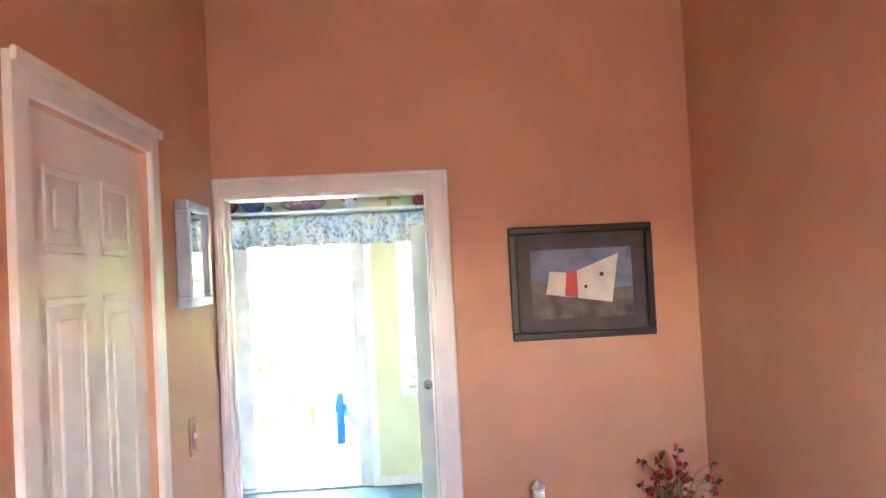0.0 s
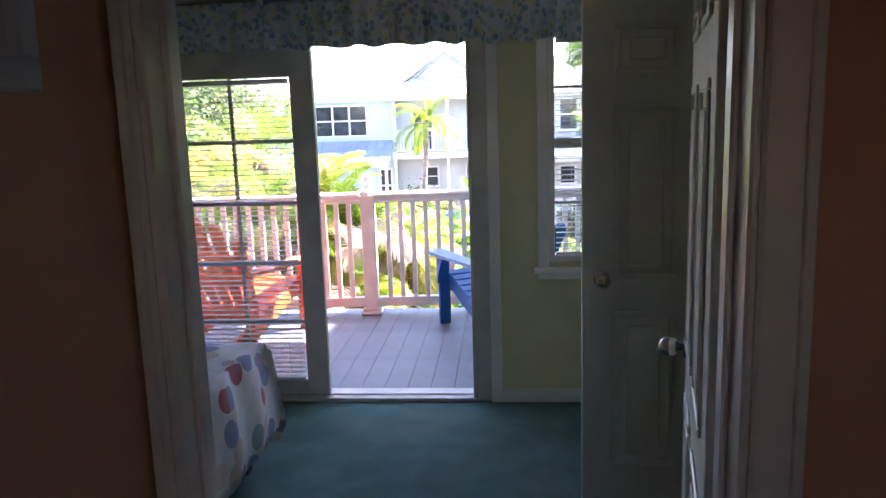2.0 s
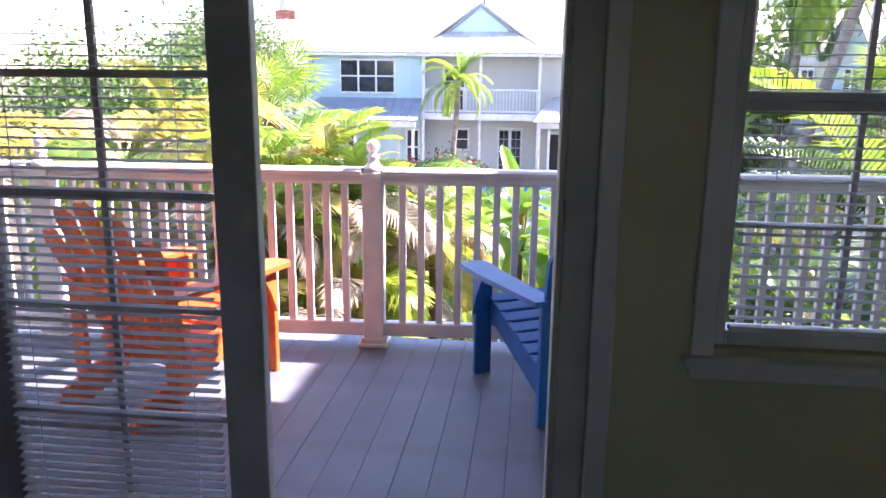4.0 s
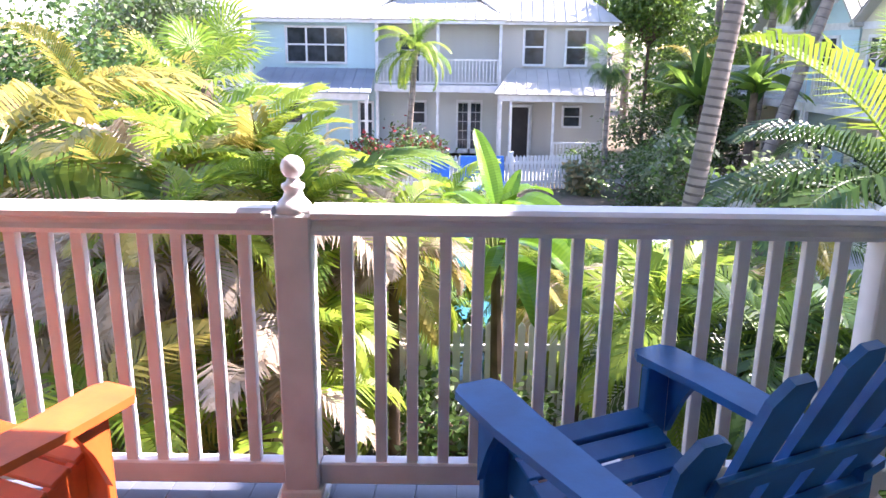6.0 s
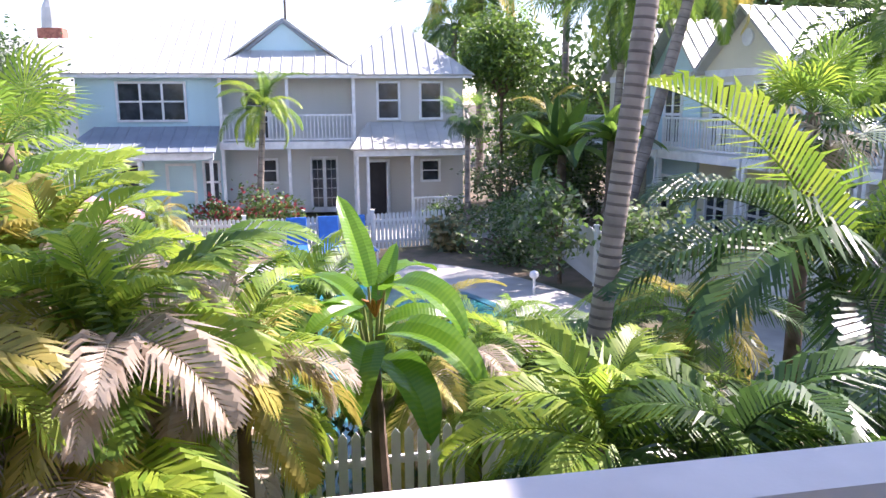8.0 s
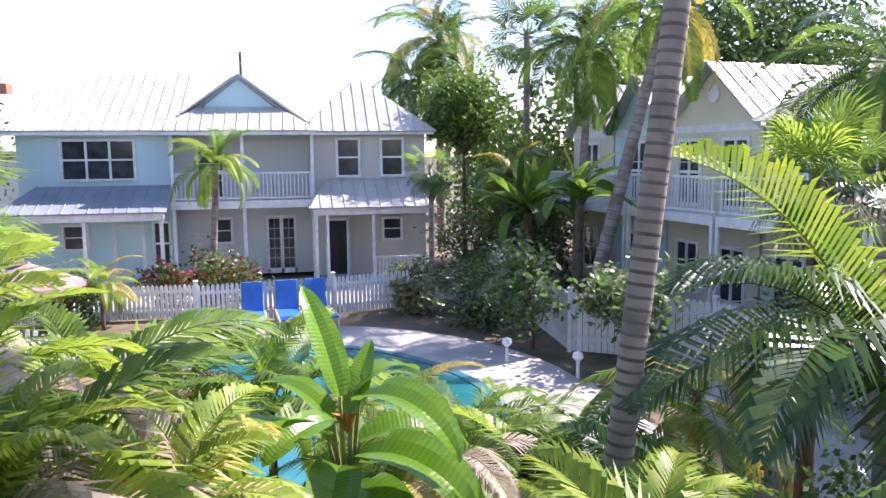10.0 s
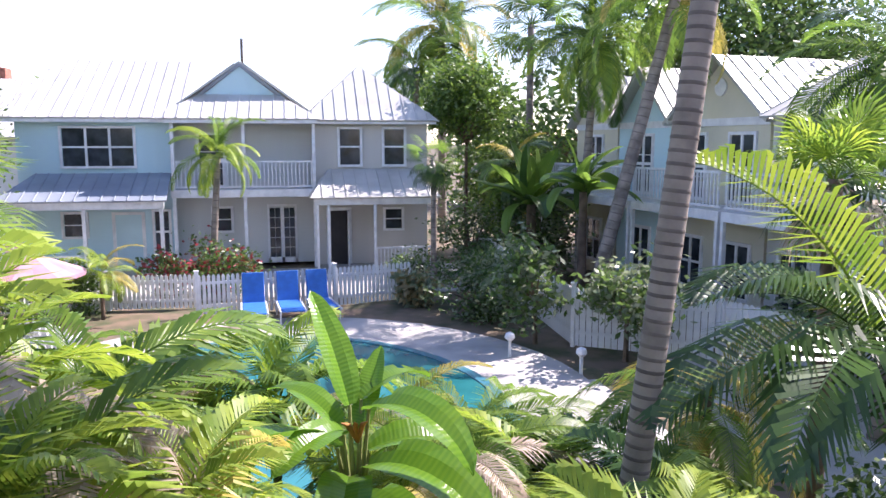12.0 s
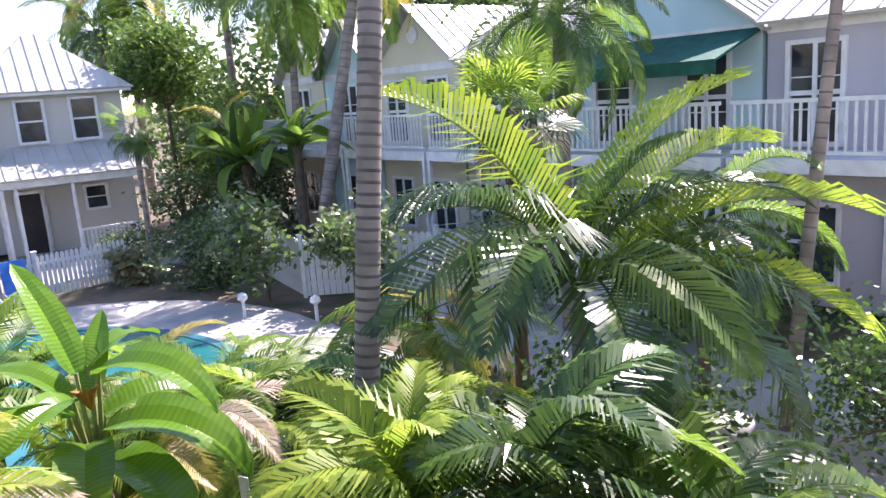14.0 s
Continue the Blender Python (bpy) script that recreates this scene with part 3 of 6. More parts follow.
bd = thing("door_blind", "white mini blind hung on the sliding door panel", "blind")
blind(gx0 + 0.005, gx1 - 0.005, 0.13, 1.80, py - 0.02, bd, 0.15)
for i, (a, b, z0, z1) in enumerate(WIN):
    t = 0.06
    wf = structure(boxes("window_%d" % (i + 1), [((a, BY1 + 0.03, z0), (a + 0.035, BY1 + 0.11, z1)), ((b - 0.035, BY1 + 0.03, z0), (b, BY1 + 0.11, z1)), ((a + 0.035, BY1 + 0.03, z0), (b - 0.035, BY1 + 0.11, z0 + 0.04)), ((a + 0.035, BY1 + 0.03, z1 - 0.04), (b - 0.035, BY1 + 0.11, z1))], M_TRIM), "white double-hung bedroom window with muntins", "window")
    boxes("window_trim", [((a - t, BY1 - 0.016, z0 - 0.02), (a, BY1, z1 + t)), ((b, BY1 - 0.016, z0 - 0.02), (b + t, BY1, z1 + t)), ((a, BY1 - 0.016, z1), (b, BY1, z1 + t)), ((a - t, BY1 - 0.013, z0 - 0.085), (b + t, BY1, z0 - 0.045))], M_TRIM, wf)
    boxes("window_sill", [((a - t - 0.02, BY1 - 0.045, z0 - 0.045), (b + t + 0.02, BY1 + 0.03, z0 - 0.02))], M_TRIM, wf)
    zm = 1.42
    boxes("sash_rail", [((a + 0.035, BY1 + 0.04, zm - 0.025), (b - 0.035, BY1 + 0.09, zm + 0.025))], M_TRIM, wf)
    boxes("muntin", [(((a + b) / 2 - 0.008, BY1 + 0.07, z0 + 0.04), ((a + b) / 2 + 0.008, BY1 + 0.085, z1 - 0.04)), ((a + 0.035, BY1 + 0.07, (zm + z1) / 2 - 0.008), (b - 0.035, BY1 + 0.085, (zm + z1) / 2 + 0.008)), ((a + 0.035, BY1 + 0.07, (zm + z0) / 2 - 0.008), (b - 0.035, BY1 + 0.085, (zm + z0) / 2 + 0.008))], M_TRIM, wf, bevel=0)
    g = boxes("pane", [((a + 0.035, BY1 + 0.076, z0 + 0.04), (b - 0.035, BY1 + 0.079, z1 - 0.04))], M_GLASS, wf, "", 0)
    g.visible_shadow = False
    bl_ = thing("window_blind", "white mini blind lowered in the bedroom window", "blind", group="window blinds")
    blind(a + 0.04, b - 0.04, z0 + 0.045, z1 - 0.045, BY1 + 0.022, bl_, 0.12)

# ---------- valance, shelf and toys ----------
val = thing("valance", "gathered blue floral valance over the sliding door", "curtain")
bm = bmesh.new()
x0, x1 = -2.4, 1.9
N = 260
rng = random.Random(3)
ph = [rng.uniform(0, 6.28) for _ in range(4)]
rows_ = []
for j, z in enumerate((2.17, 2.145, 2.13, 2.06, 1.98, 1.945, 1.935)):
    row = []
    for i in range(N + 1):
        x = x0 + (x1 - x0) * i / N
        amp = (0.006, 0.012, 0.004, 0.02, 0.028, 0.03, 0.03)[j]
        y = 4.19 + amp * (math.sin(x * 47 + ph[0] + 2 * math.sin(x * 5)) + 0.5 * math.sin(x * 83 + ph[1]))
        dz = 0.008 * math.sin(x * 33 + ph[2]) if j > 4 else 0
        row.append(bm.verts.new((x, y, z + dz)))
    rows_.append(row)
for r, s in zip(rows_, rows_[1:]):
    for i in range(N):
        bm.faces.new((r[i], r[i + 1], s[i + 1], s[i]))
c = link("cloth", bm, M_VAL, val, smooth=True)
so = c.modifiers.new("thick", "SOLIDIFY")
so.thickness = 0.003
boxes("curtain_rod", [((x0, 4.205, 2.13), (x1, 4.335, 2.145))], M_TRIM, val, bevel=0.002)
sh = thing("wall_shelf", "long white painted shelf above the valance", "shelf")
boxes("board", [((-2.4, 4.07, 2.185), (1.95, BY1, 2.207))], M_TRIM, sh, bevel=0.004)
for xb in (-1.9, -0.32, 1.3):
    bm = bmesh.new()
    add_prism(bm, [(0, 0), (0.2, 0), (0.19, -0.03), (0.05, -0.06), (0.03, -0.14), (0, -0.15)], 0.02, Matrix.Translation((xb, BY1, 2.185)) @ Matrix(((0, 0, 1, 0), (-1, 0, 0, 0), (0, 1, 0, 0), (0, 0, 0, 1))))
    link("bracket", bm, M_TRIM, sh)
ZS = 2.207


def plush(name, label, cat, x, w, h, mat, outline=None, lobes=()):
    """A stuffed or ceramic ornament: rounded body with smaller pieces."""
    root = thing(name, label, cat, pose(x, 4.2, ZS))
    bm = bmesh.new()
    add_ball(bm, (0, 0, h / 2), 0.5, 1.0, 18, 12)
    for v in bm.verts:
        z = v.co.z - h / 2
        v.co = Vector((v.co.x * w, v.co.y * min(w, h) * 0.6, h / 2 + z * h))
        if outline:
            v.co.x *= 1 + outline * math.sin(6 * v.co.x / w)
    link("body", bm, mat, root, smooth=True)
    for nm, c, r, m in lobes:
        bm = bmesh.new()
        add_ball(bm, c, r, 1, 10, 7)
        link(nm, bm, m, root, smooth=True)
    return root


M_TOYRED = material("toy_red", (0.55, 0.04, 0.05), 0.6)
M_TOYBLUE = material("toy_blue", (0.10, 0.18, 0.45), 0.6)
M_TOYGREEN = material("toy_green", (0.20, 0.40, 0.14), 0.6)
M_TOYYEL = material("toy_yellow", (0.70, 0.45, 0.06), 0.6)
M_TOYPINK = voronoi_material("toy_floral", [(0.55, 0.08, 0.2), (0.2, 0.3, 0.35), (0.6, 0.3, 0.4), (0.25, 0.15, 0.3)], 40, (0.45, 0.30, 0.36))
plush("round_bag", "round red ornament with a pale rim on the shelf", "ornament", -0.22, 0.14, 0.14, M_TOYRED, lobes=(("rim", (-0.06, -0.02, 0.07), 0.04, M_WHITE),))
plush("stuffed_fish", "round blue stuffed fish on the shelf", "toy", -0.03, 0.18, 0.14, M_TOYBLUE, lobes=(("tail", (0.12, 0, 0.03), 0.025, M_TOYBLUE), ("fin", (-0.08, 0, 0.09), 0.03, M_TOYBLUE)))
plush("stuffed_bag", "flower printed oval bag on the shelf", "bag", 0.36, 0.36, 0.14, M_TOYPINK, lobes=(("handle_pad", (-0.03, -0.01, 0.125), 0.04, M_TOYRED),))
hb = plush("hand_ornament", "striped scallop shaped ornament on the shelf", "ornament", 0.72, 0.10, 0.085, M_WHITE)
for k in range(7):
    a = radians(30 + 20 * k)
    bm = bmesh.new()
    add_tube(bm, [(0.03 * math.cos(a), 0, 0.05 + 0.03 * math.sin(a)), (0.075 * math.cos(a), 0, 0.055 + 0.075 * math.sin(a))], [0.007, 0.009], 7)
    link("finger", bm, M_WHITE if k % 2 else M_TOYRED, hb)
pg = plush("palm_ornament", "small green palm tree ornament on the shelf", "ornament", 1.03, 0.035, 0.08, M_TOYYEL)
for k in range(6):
    a = radians(-10 + 40 * k)
    bm = bmesh.new()
    add_tube(bm, [(0, 0, 0.08), (0.045 * math.cos(a), 0, 0.09 + 0.04 * math.sin(a)), (0.085 * math.cos(a), 0, 0.075 + 0.05 * math.sin(a))], [0.012, 0.014, 0.003], 6)
    link("frond", bm, M_TOYGREEN, pg)
rb = plush("red_handbag", "small red handbag on the shelf", "bag", 1.27, 0.11, 0.10, M_TOYRED)
bm = bmesh.new()
add_tube(bm, [(0.03 * math.cos(a), 0, 0.09 + 0.045 * math.sin(a)) for a in [k * 0.35 for k in range(10)]], [0.006] * 10, 6)
link("handle", bm, M_BLACK, rb)
plush("yellow_ornament", "small yellow ornament on the shelf", "ornament", 1.38, 0.07, 0.09, M_TOYYEL)
plush("orange_ornament", "orange ornament with a beak on the shelf", "ornament", 1.55, 0.12, 0.1, M_TOYYEL, lobes=(("beak", (-0.07, 0, 0.06), 0.025, M_TOYRED),))
bx = thing("folded_cloth", "stack of folded white linen on the shelf end", "linen", pose(-0.55, 4.17, ZS))
for k in range(3):
    boxes("fold", [((-0.2, -0.08, 0.03 * k), (0.19 - 0.01 * k, 0.08, 0.03 * k + 0.028))], M_WHITE, bx, bevel=0.01)

# ---------- bed ----------
bed = thing("bed", "made bed with a white patchwork shell quilt", "bed", pose(-0.22, 2.05, 0))
boxes("mattress", [((-1.98, 0.04, 0.25), (-0.03, 1.49, 0.55))], M_WHITE, bed, bevel=0.03)
boxes("bed_base", [((-1.95, 0.06, 0.06), (-0.05, 1.47, 0.25))], M_MAT, bed, bevel=0.01)
for xx in (-1.9, -0.1):
    for yy in (0.1, 1.42):
        boxes("leg", [((xx - 0.03, yy - 0.03, 0), (xx + 0.03, yy + 0.03, 0.06))], M_BARK, bed)
bm = bmesh.new()
NX, NY = 46, 52
grid = []
for i in range(NX + 1):
    row = []
    for j in range(NY + 1):
        u, v = -2.3 + 2.72 * i / NX, -0.46 + 2.44 * j / NY
        ox, oy = max(0, u - 0.0), max(0, v - 1.5) + max(0, 0.0 - v)
        x, y = min(u, 0.0), min(max(v, 0.0), 1.5)
        drop = min(0.55, max(ox, oy) + 0.0)
        bulge = 0.05 * math.sin(min(drop, 0.5) * 5)
        x += bulge * (ox > 0) + 0.012 * math.sin(v * 21) * (ox > 0)
        y += (bulge * (1 if v > 0.7 else -1) + 0.012 * math.sin(u * 19)) * (oy > 0)
        z = 0.59 - drop + 0.008 * noise.noise((u * 6, v * 6, 0)) + 0.006 * math.sin(u * 24) * math.sin(v * 24)
        if drop > 0 and drop < 0.06:
            z += 0.012
        row.append(bm.verts.new((max(x, -2.2), y, max(z, 0.04))))
    grid.append(row)
for i in range(NX):
    for j in range(NY):
        bm.faces.new((grid[i][j], grid[i + 1][j], grid[i + 1][j + 1], grid[i][j + 1]))
qo = part("quilt", bm, M_QUILT, bed, "white quilt with coloured shell patches", True)
qs = qo.modifiers.new("thick", "SOLIDIFY")
qs.thickness = 0.012

# ---------- balcony ----------
bal = structure(thing("balcony_deck", "grey painted plank balcony floor", "deck"), "grey painted plank balcony floor", "deck")
RAILY, BXA, BXB = 6.44, -4.1, 3.6
boxes("joists", [((BXA, BY1 + 0.14, DECK - 0.25), (BXB, RAILY + 0.12, DECK - 0.03))], M_DECK, bal, bevel=0)
structure(boxes("balcony_ledge", [((BXA, RAILY + 0.12, -0.78), (BXB, 7.15, -0.66))], M_WALLCREAM, bevel=0.01), "ledge below the balcony edge", "ledge")
# unseen overhang, added to keep sun off the door and deck
structure(boxes("eave", [((BXA, BY1 + 0.2, 2.45), (BXB, 6.4, 2.6))], M_CEIL, bevel=0.01), "unseen white overhang added to shade the balcony", "roof")
# unseen wall, added so its shadow covers the right of the balcony
shade_wall = structure(boxes("wall_wing", [((3.62, BY1 + 0.2, GROUND), (3.9, 8.2, 4.5))], M_WALLCREAM, bevel=0), "unseen plain wall added to shade the balcony", "wall")
own = structure(boxes("wall_outside", [((-6, BY1 + 0.141, GROUND), (BX0 - 0.12, BY1 + 0.2, 3.4)), ((BX1 + 0.12, BY1 + 0.141, GROUND), (3.62, BY1 + 0.2, 3.4)), ((-6, BY1 + 0.141, 2.63), (3.62, BY1 + 0.2, 3.4)), ((-6, BY1 + 0.141, GROUND), (3.62, BY1 + 0.2, -0.3))], M_WALLCREAM, bevel=0), "cream outside wall of the building", "wall")
TURN = Matrix.Translation((-0.235, 6.44, 0)) @ pose(0, 0, 0, 0, 0, 3.2) @ Matrix.Translation((0.235, -6.44, 0))
plank = boxes("plank", [((-0.0701, 0, -0.03), (0.0701, RAILY + 0.12 - BY1 - 0.145, 0))], M_DECK, bal, bevel=0.0015)
plank.matrix_basis = pose(BXA + 0.07, BY1 + 0.145, DECK)
for i in range(1, 54):
    share("plank", plank, pose(BXA + 0.07 + i * 0.1415, BY1 + 0.145, DECK + 0.0004 * (i % 3)), bal)
rail = thing("balcony_railing", "white painted balcony railing with square balusters", "railing", TURN)
POSTS = [-4.005, -2.12, -0.235, 1.65, 3.535]


def newel(x, parent, ball=True):
    boxes("post", [((x - 0.057, RAILY - 0.057, DECK), (x + 0.057, RAILY + 0.057, 0.965)), ], M_RAIL, parent, bevel=0.006)
    boxes("post_foot", [((x - 0.085, RAILY - 0.085, DECK), (x + 0.085, RAILY + 0.085, DECK + 0.022)), ((x - 0.07, RAILY - 0.07, DECK + 0.022), (x + 0.07, RAILY + 0.07, DECK + 0.05))], M_RAIL, parent, bevel=0.004)
    bm = bmesh.new()
    prof = [(0.965, 0.057), (0.985, 0.057), (1.0, 0.046), (1.012, 0.034), (1.03, 0.028), (1.042, 0.036), (1.052, 0.036), (1.06, 0.022), (1.072, 0.018)]
    add_tube(bm, [(x, RAILY, z) for z, r in prof], [r for z, r in prof], 18)
    add_ball(bm, (x, RAILY, 1.105), 0.037, 1.0, 18, 12)
    link("finial", bm, M_RAIL, parent, "turned ball finial", True)


for x in POSTS:
    newel(x, rail)
first = None
for a, b in zip(POSTS, POSTS[1:]):
    bm = bmesh.new()
    prof = [(-0.045, 0.90), (0.045, 0.90), (0.05, 0.915), (0.036, 0.93), (0.036, 0.945), (0.062, 0.955), (0.062, 0.972), (0.048, 0.985), (-0.048, 0.985), (-0.062, 0.972), (-0.062, 0.955), (-0.036, 0.945), (-0.036, 0.93), (-0.05, 0.915)]
    add_prism(bm, prof, b - a - 0.118, Matrix.Translation((a + 0.059, RAILY, 0)) @ Matrix(((0, 0, 1, 0), (1, 0, 0, 0), (0, 1, 0, 0), (0, 0, 0, 1))))
    link("top_rail", bm, M_RAIL, rail)
    boxes("bottom_rail", [((a + 0.059, RAILY - 0.03, 0.025), (b - 0.059, RAILY + 0.03, 0.105))], M_RAIL, rail, bevel=0.006)
    n = 17
    for i in range(1, n):
        x = a + 0.057 + (b - a - 0.114) * i / n
        if first is None:
            first = boxes("baluster", [((-0.019, -0.019, 0), (0.019, 0.019, 0.8))], M_RAIL, rail, bevel=0.003)
            first.matrix_basis = pose(x, RAILY, 0.1025)
        else:
            share("baluster", first, pose(x, RAILY, 0.1025), rail)


def adirondack(name, mat, label, m, group="balcony chairs"):
    """A slatted garden chair: it faces +y, and its origin lies on the floor below the middle of the seat."""
    root = thing(name, label, "chair", m, group)
    for s in (-1, 1):
        boxes("front_leg", [((s * 0.28 - 0.045, 0.27, 0), (s * 0.28 + 0.045, 0.30, 0.56))], mat, root, bevel=0.004)
        bm = bmesh.new()
        add_prism(bm, [(0.30, 0.27), (0.33, 0.37), (0.26, 0.40), (-0.55, 0.10), (-0.62, 0.0), (-0.42, 0.0), (0.2, 0.27)], 0.025, Matrix.Translation((s * 0.235 - 0.0125, 0, 0)) @ Matrix(((0, 0, 1, 0), (1, 0, 0, 0), (0, 1, 0, 0), (0, 0, 0, 1))))
        link("side_rail", bm, mat, root)
        bm = bmesh.new()
        add_prism(bm, [(-0.05 * s, -0.42), (0.055 * s, -0.40), (0.085 * s, 0.1), (0.08 * s, 0.33), (0.05 * s, 0.365), (-0.05 * s, 0.365), (-0.07 * s, 0.33), (-0.055 * s, 0.1)][:: s], 0.024, pose(s * 0.31, 0, 0.56))
        link("armrest", bm, mat, root)
        bm = bmesh.new()
        add_prism(bm, [(0.27, 0.53), (0.27, 0.33), (0.22, 0.45), (0.17, 0.53)], 0.025, Matrix.Translation((s * 0.335 - 0.0125, 0, 0)) @ Matrix(((0, 0, 1, 0), (1, 0, 0, 0), (0, 1, 0, 0), (0, 0, 0, 1))))
        link("arm_bracket", bm, mat, root)
        boxes("rear_leg", [((s * 0.29 - 0.04, -0.40, 0), (s * 0.29 + 0.04, -0.372, 0.56))], mat, root, bevel=0.004)
    for i in range(7):
        y = 0.275 - i * 0.078
        z = 0.392 - 0.37 * (0.275 - y)
        boxes("seat_slat", [((-0.25, -0.034, 0), (0.25, 0.034, 0.02))], mat, root, bevel=0.004).matrix_basis = pose(0, y, z, 20, 0, 0)
    tilt = pose(0, -0.2, 0.17, 23, 0, 0)
    for k, hgt in zip((-2, -1, 0, 1, 2), (0.72, 0.84, 0.89, 0.84, 0.72)):
        bm = bmesh.new()
        w0, w1 = 0.038, 0.049
        x = k * 0.098
        xt = k * 0.15
        pts = [(x - w0, 0), (x + w0, 0), (xt + w1, hgt - 0.04 - 0.012 * k), (xt + w1 * 0.5, hgt + 0.0), (xt - w1 * 0.5, hgt + 0.0), (xt - w1, hgt - 0.04 + 0.012 * k)]
        add_prism(bm, pts, 0.02, tilt @ pose(0, 0, 0, 90, 0, 0))
        link("back_slat", bm, mat, root)
    boxes("back_brace", [((-0.30, -0.04, 0.33), (0.30, -0.012, 0.42))], mat, root, bevel=0.004, m=tilt @ pose(0, -0.01, 0.02))
    boxes("back_brace", [((-0.27, -0.04, 0.06), (0.27, -0.012, 0.14))], mat, root, bevel=0.004, m=tilt @ pose(0, -0.01, 0))
    boxes("upper_brace", [((-0.25, -0.03, 0.56), (0.25, -0.012, 0.61))], mat, root, bevel=0.004, m=tilt @ pose(0, -0.01, 0))
    boxes("front_apron", [((-0.25, 0.30, 0.28), (0.25, 0.322, 0.38))], mat, root, bevel=0.004)
    return root


adirondack("adirondack_chair", M_BLUE, "bright blue slatted wooden chair on the balcony", pose(0.79, 5.97, DECK, 0, 0, 29))
adirondack("adirondack_chair", M_REDOR, "bright orange slatted wooden chair on the balcony", pose(-1.045, 5.79, DECK, 0, 0, -19))

# ---------- ground, pool and paths ----------
g = structure(boxes("ground", [((-1500, 4.6, GROUND - 0.3), (1500, 2500, GROUND))], M_GROUND, bevel=0), "dark garden soil and mulch", "ground")
structure(boxes("ground_behind", [((-1500, -1500, GROUND - 0.3), (1500, 4.6, GROUND))], M_GROUND, bevel=0), "ground behind the building", "ground")


def sheet(name, outline, z, mat, label, cat, thick=0.05):
    bm = bmesh.new()
    add_prism(bm, outline, thick, pose(0, 0, z - thick))
    return structure(link(name, bm, mat), label, cat)


def blob(cx, cy, rx, ry, n=56, wob=0.05):
    return [(cx + rx * math.cos(a) * (1 + wob * math.sin(3 * a + 1)), cy + ry * math.sin(a) * (1 + wob * math.cos(2 * a))) for a in [2 * math.pi * k / n for k in range(n)]]


deck_out, pool_out = blob(-0.3, 20.3, 5.9, 7.6), blob(-0.4, 19.6, 3.95, 5.9)
sheet("pavement_pool", deck_out, GROUND + 0.05, M_PAVE, "pale smooth pool deck", "pavement", 0.08)
sheet("pavement_path", [(4.2, 20.5), (6.0, 20.8), (6.1, 18), (5.4, 15.5), (4.2, 13.2), (2.4, 11.5), (1.4, 12.6), (3.2, 14.2), (4.3, 16.4), (4.6, 18.4)], GROUND + 0.055, M_PAVE, "pale curving garden path", "pavement", 0.06)
sheet("pavement_court", [(-14, 30.5), (8, 30.5), (8, 36), (-14, 36)], GROUND + 0.04, M_PAVE, "pale paving before the houses", "pavement", 0.06)
sheet("pavement_side", [(6.5, 10.2), (10, 9.5), (12.5, 21), (7.5, 22)], GROUND + 0.045, M_PAVE, "pale paving beside the row of houses", "pavement", 0.06)
sheet("water", pool_out, GROUND + 0.062, M_WATER, "turquoise swimming pool water", "water", 0.02)
bm = bmesh.new()
n = len(pool_out)
for i in range(n):
    (ax, ay), (bx_, by_) = pool_out[i], pool_out[(i + 1) % n]
    q = [(ax, ay), (bx_, by_), (-0.5 + (bx_ + 0.5) * 1.05, 19.6 + (by_ - 19.6) * 1.035), (-0.5 + (ax + 0.5) * 1.05, 19.6 + (ay - 19.6) * 1.035)]
    vs = [bm.verts.new((x, y, GROUND + 0.085)) for x, y in q]
    bm.faces.new(vs)
    lo = [bm.verts.new((x, y, GROUND + 0.03)) for x, y in q[:2]]
    bm.faces.new((vs[1], vs[0], lo[0], lo[1]))
structure(link("pool_edge_trim", bm, M_TILEEDGE), "dark tiled pool edge", "trim")


# ---------- fences ----------
def picket_fence(label, pts, h, gap=0.13, w=0.09, solid=False, sag=0.0, mat=M_FENCE):
    root = thing("picket_fence", label, "fence", group="garden fences")
    pk = None
    for (ax, ay), (bx2, by2) in zip(pts, pts[1:]):
        L = math.hypot(bx2 - ax, by2 - ay)
        rot = math.degrees(math.atan2(by2 - ay, bx2 - ax))
        base_m = pose(ax, ay, GROUND, 0, 0, rot)
        for z in (0.22 * h, 0.78 * h):
            boxes("rail", [((0, 0.012, z), (L, 0.05, z + 0.08))], mat, root, bevel=0.004).matrix_basis = base_m
        boxes("post", [((-0.05, -0.05, 0), (0.05, 0.05, h + 0.12)), ((-0.07, -0.07, h + 0.12), (0.07, 0.07, h + 0.16))], mat, root, bevel=0.006).matrix_basis = base_m
        k = int(L / gap)
        for i in range(k):
            if pk is None:
                bm = bmesh.new()
                add_prism(bm, [(-w / 2, 0), (w / 2, 0), (w / 2, h - 0.06), (0, h), (-w / 2, h - 0.06)], 0.018, pose(0, 0, 0, 90, 0, 0))
                pk = link("picket", bm, mat, root)
                pk.matrix_basis = base_m @ pose((i + 0.5) * gap, 0.01, 0.04)
            else:
                share("picket", pk, base_m @ pose((i + 0.5) * gap, 0.01, 0.04), root)
    return root


picket_fence("white picket fence behind the pool loungers", [(-2.6, 28.3), (1.2, 28.9), (3.6, 29.6)], 1.15)
picket_fence("white picket fence before the far houses", [(-9.5, 29.6), (-5.2, 29.6), (-2.7, 29.4)], 1.0)
picket_fence("tall white board fence along the side of the pool garden", [(6.9, 34.5), (6.5, 23.4), (9.2, 21.6), (11, 15.5)], 1.4, 0.15, 0.135)
picket_fence("weathered white picket fence below the balcony", [(-4.2, 12.0), (-1.6, 12.1), (1.45, 12.4)], 1.5, 0.125, 0.085)
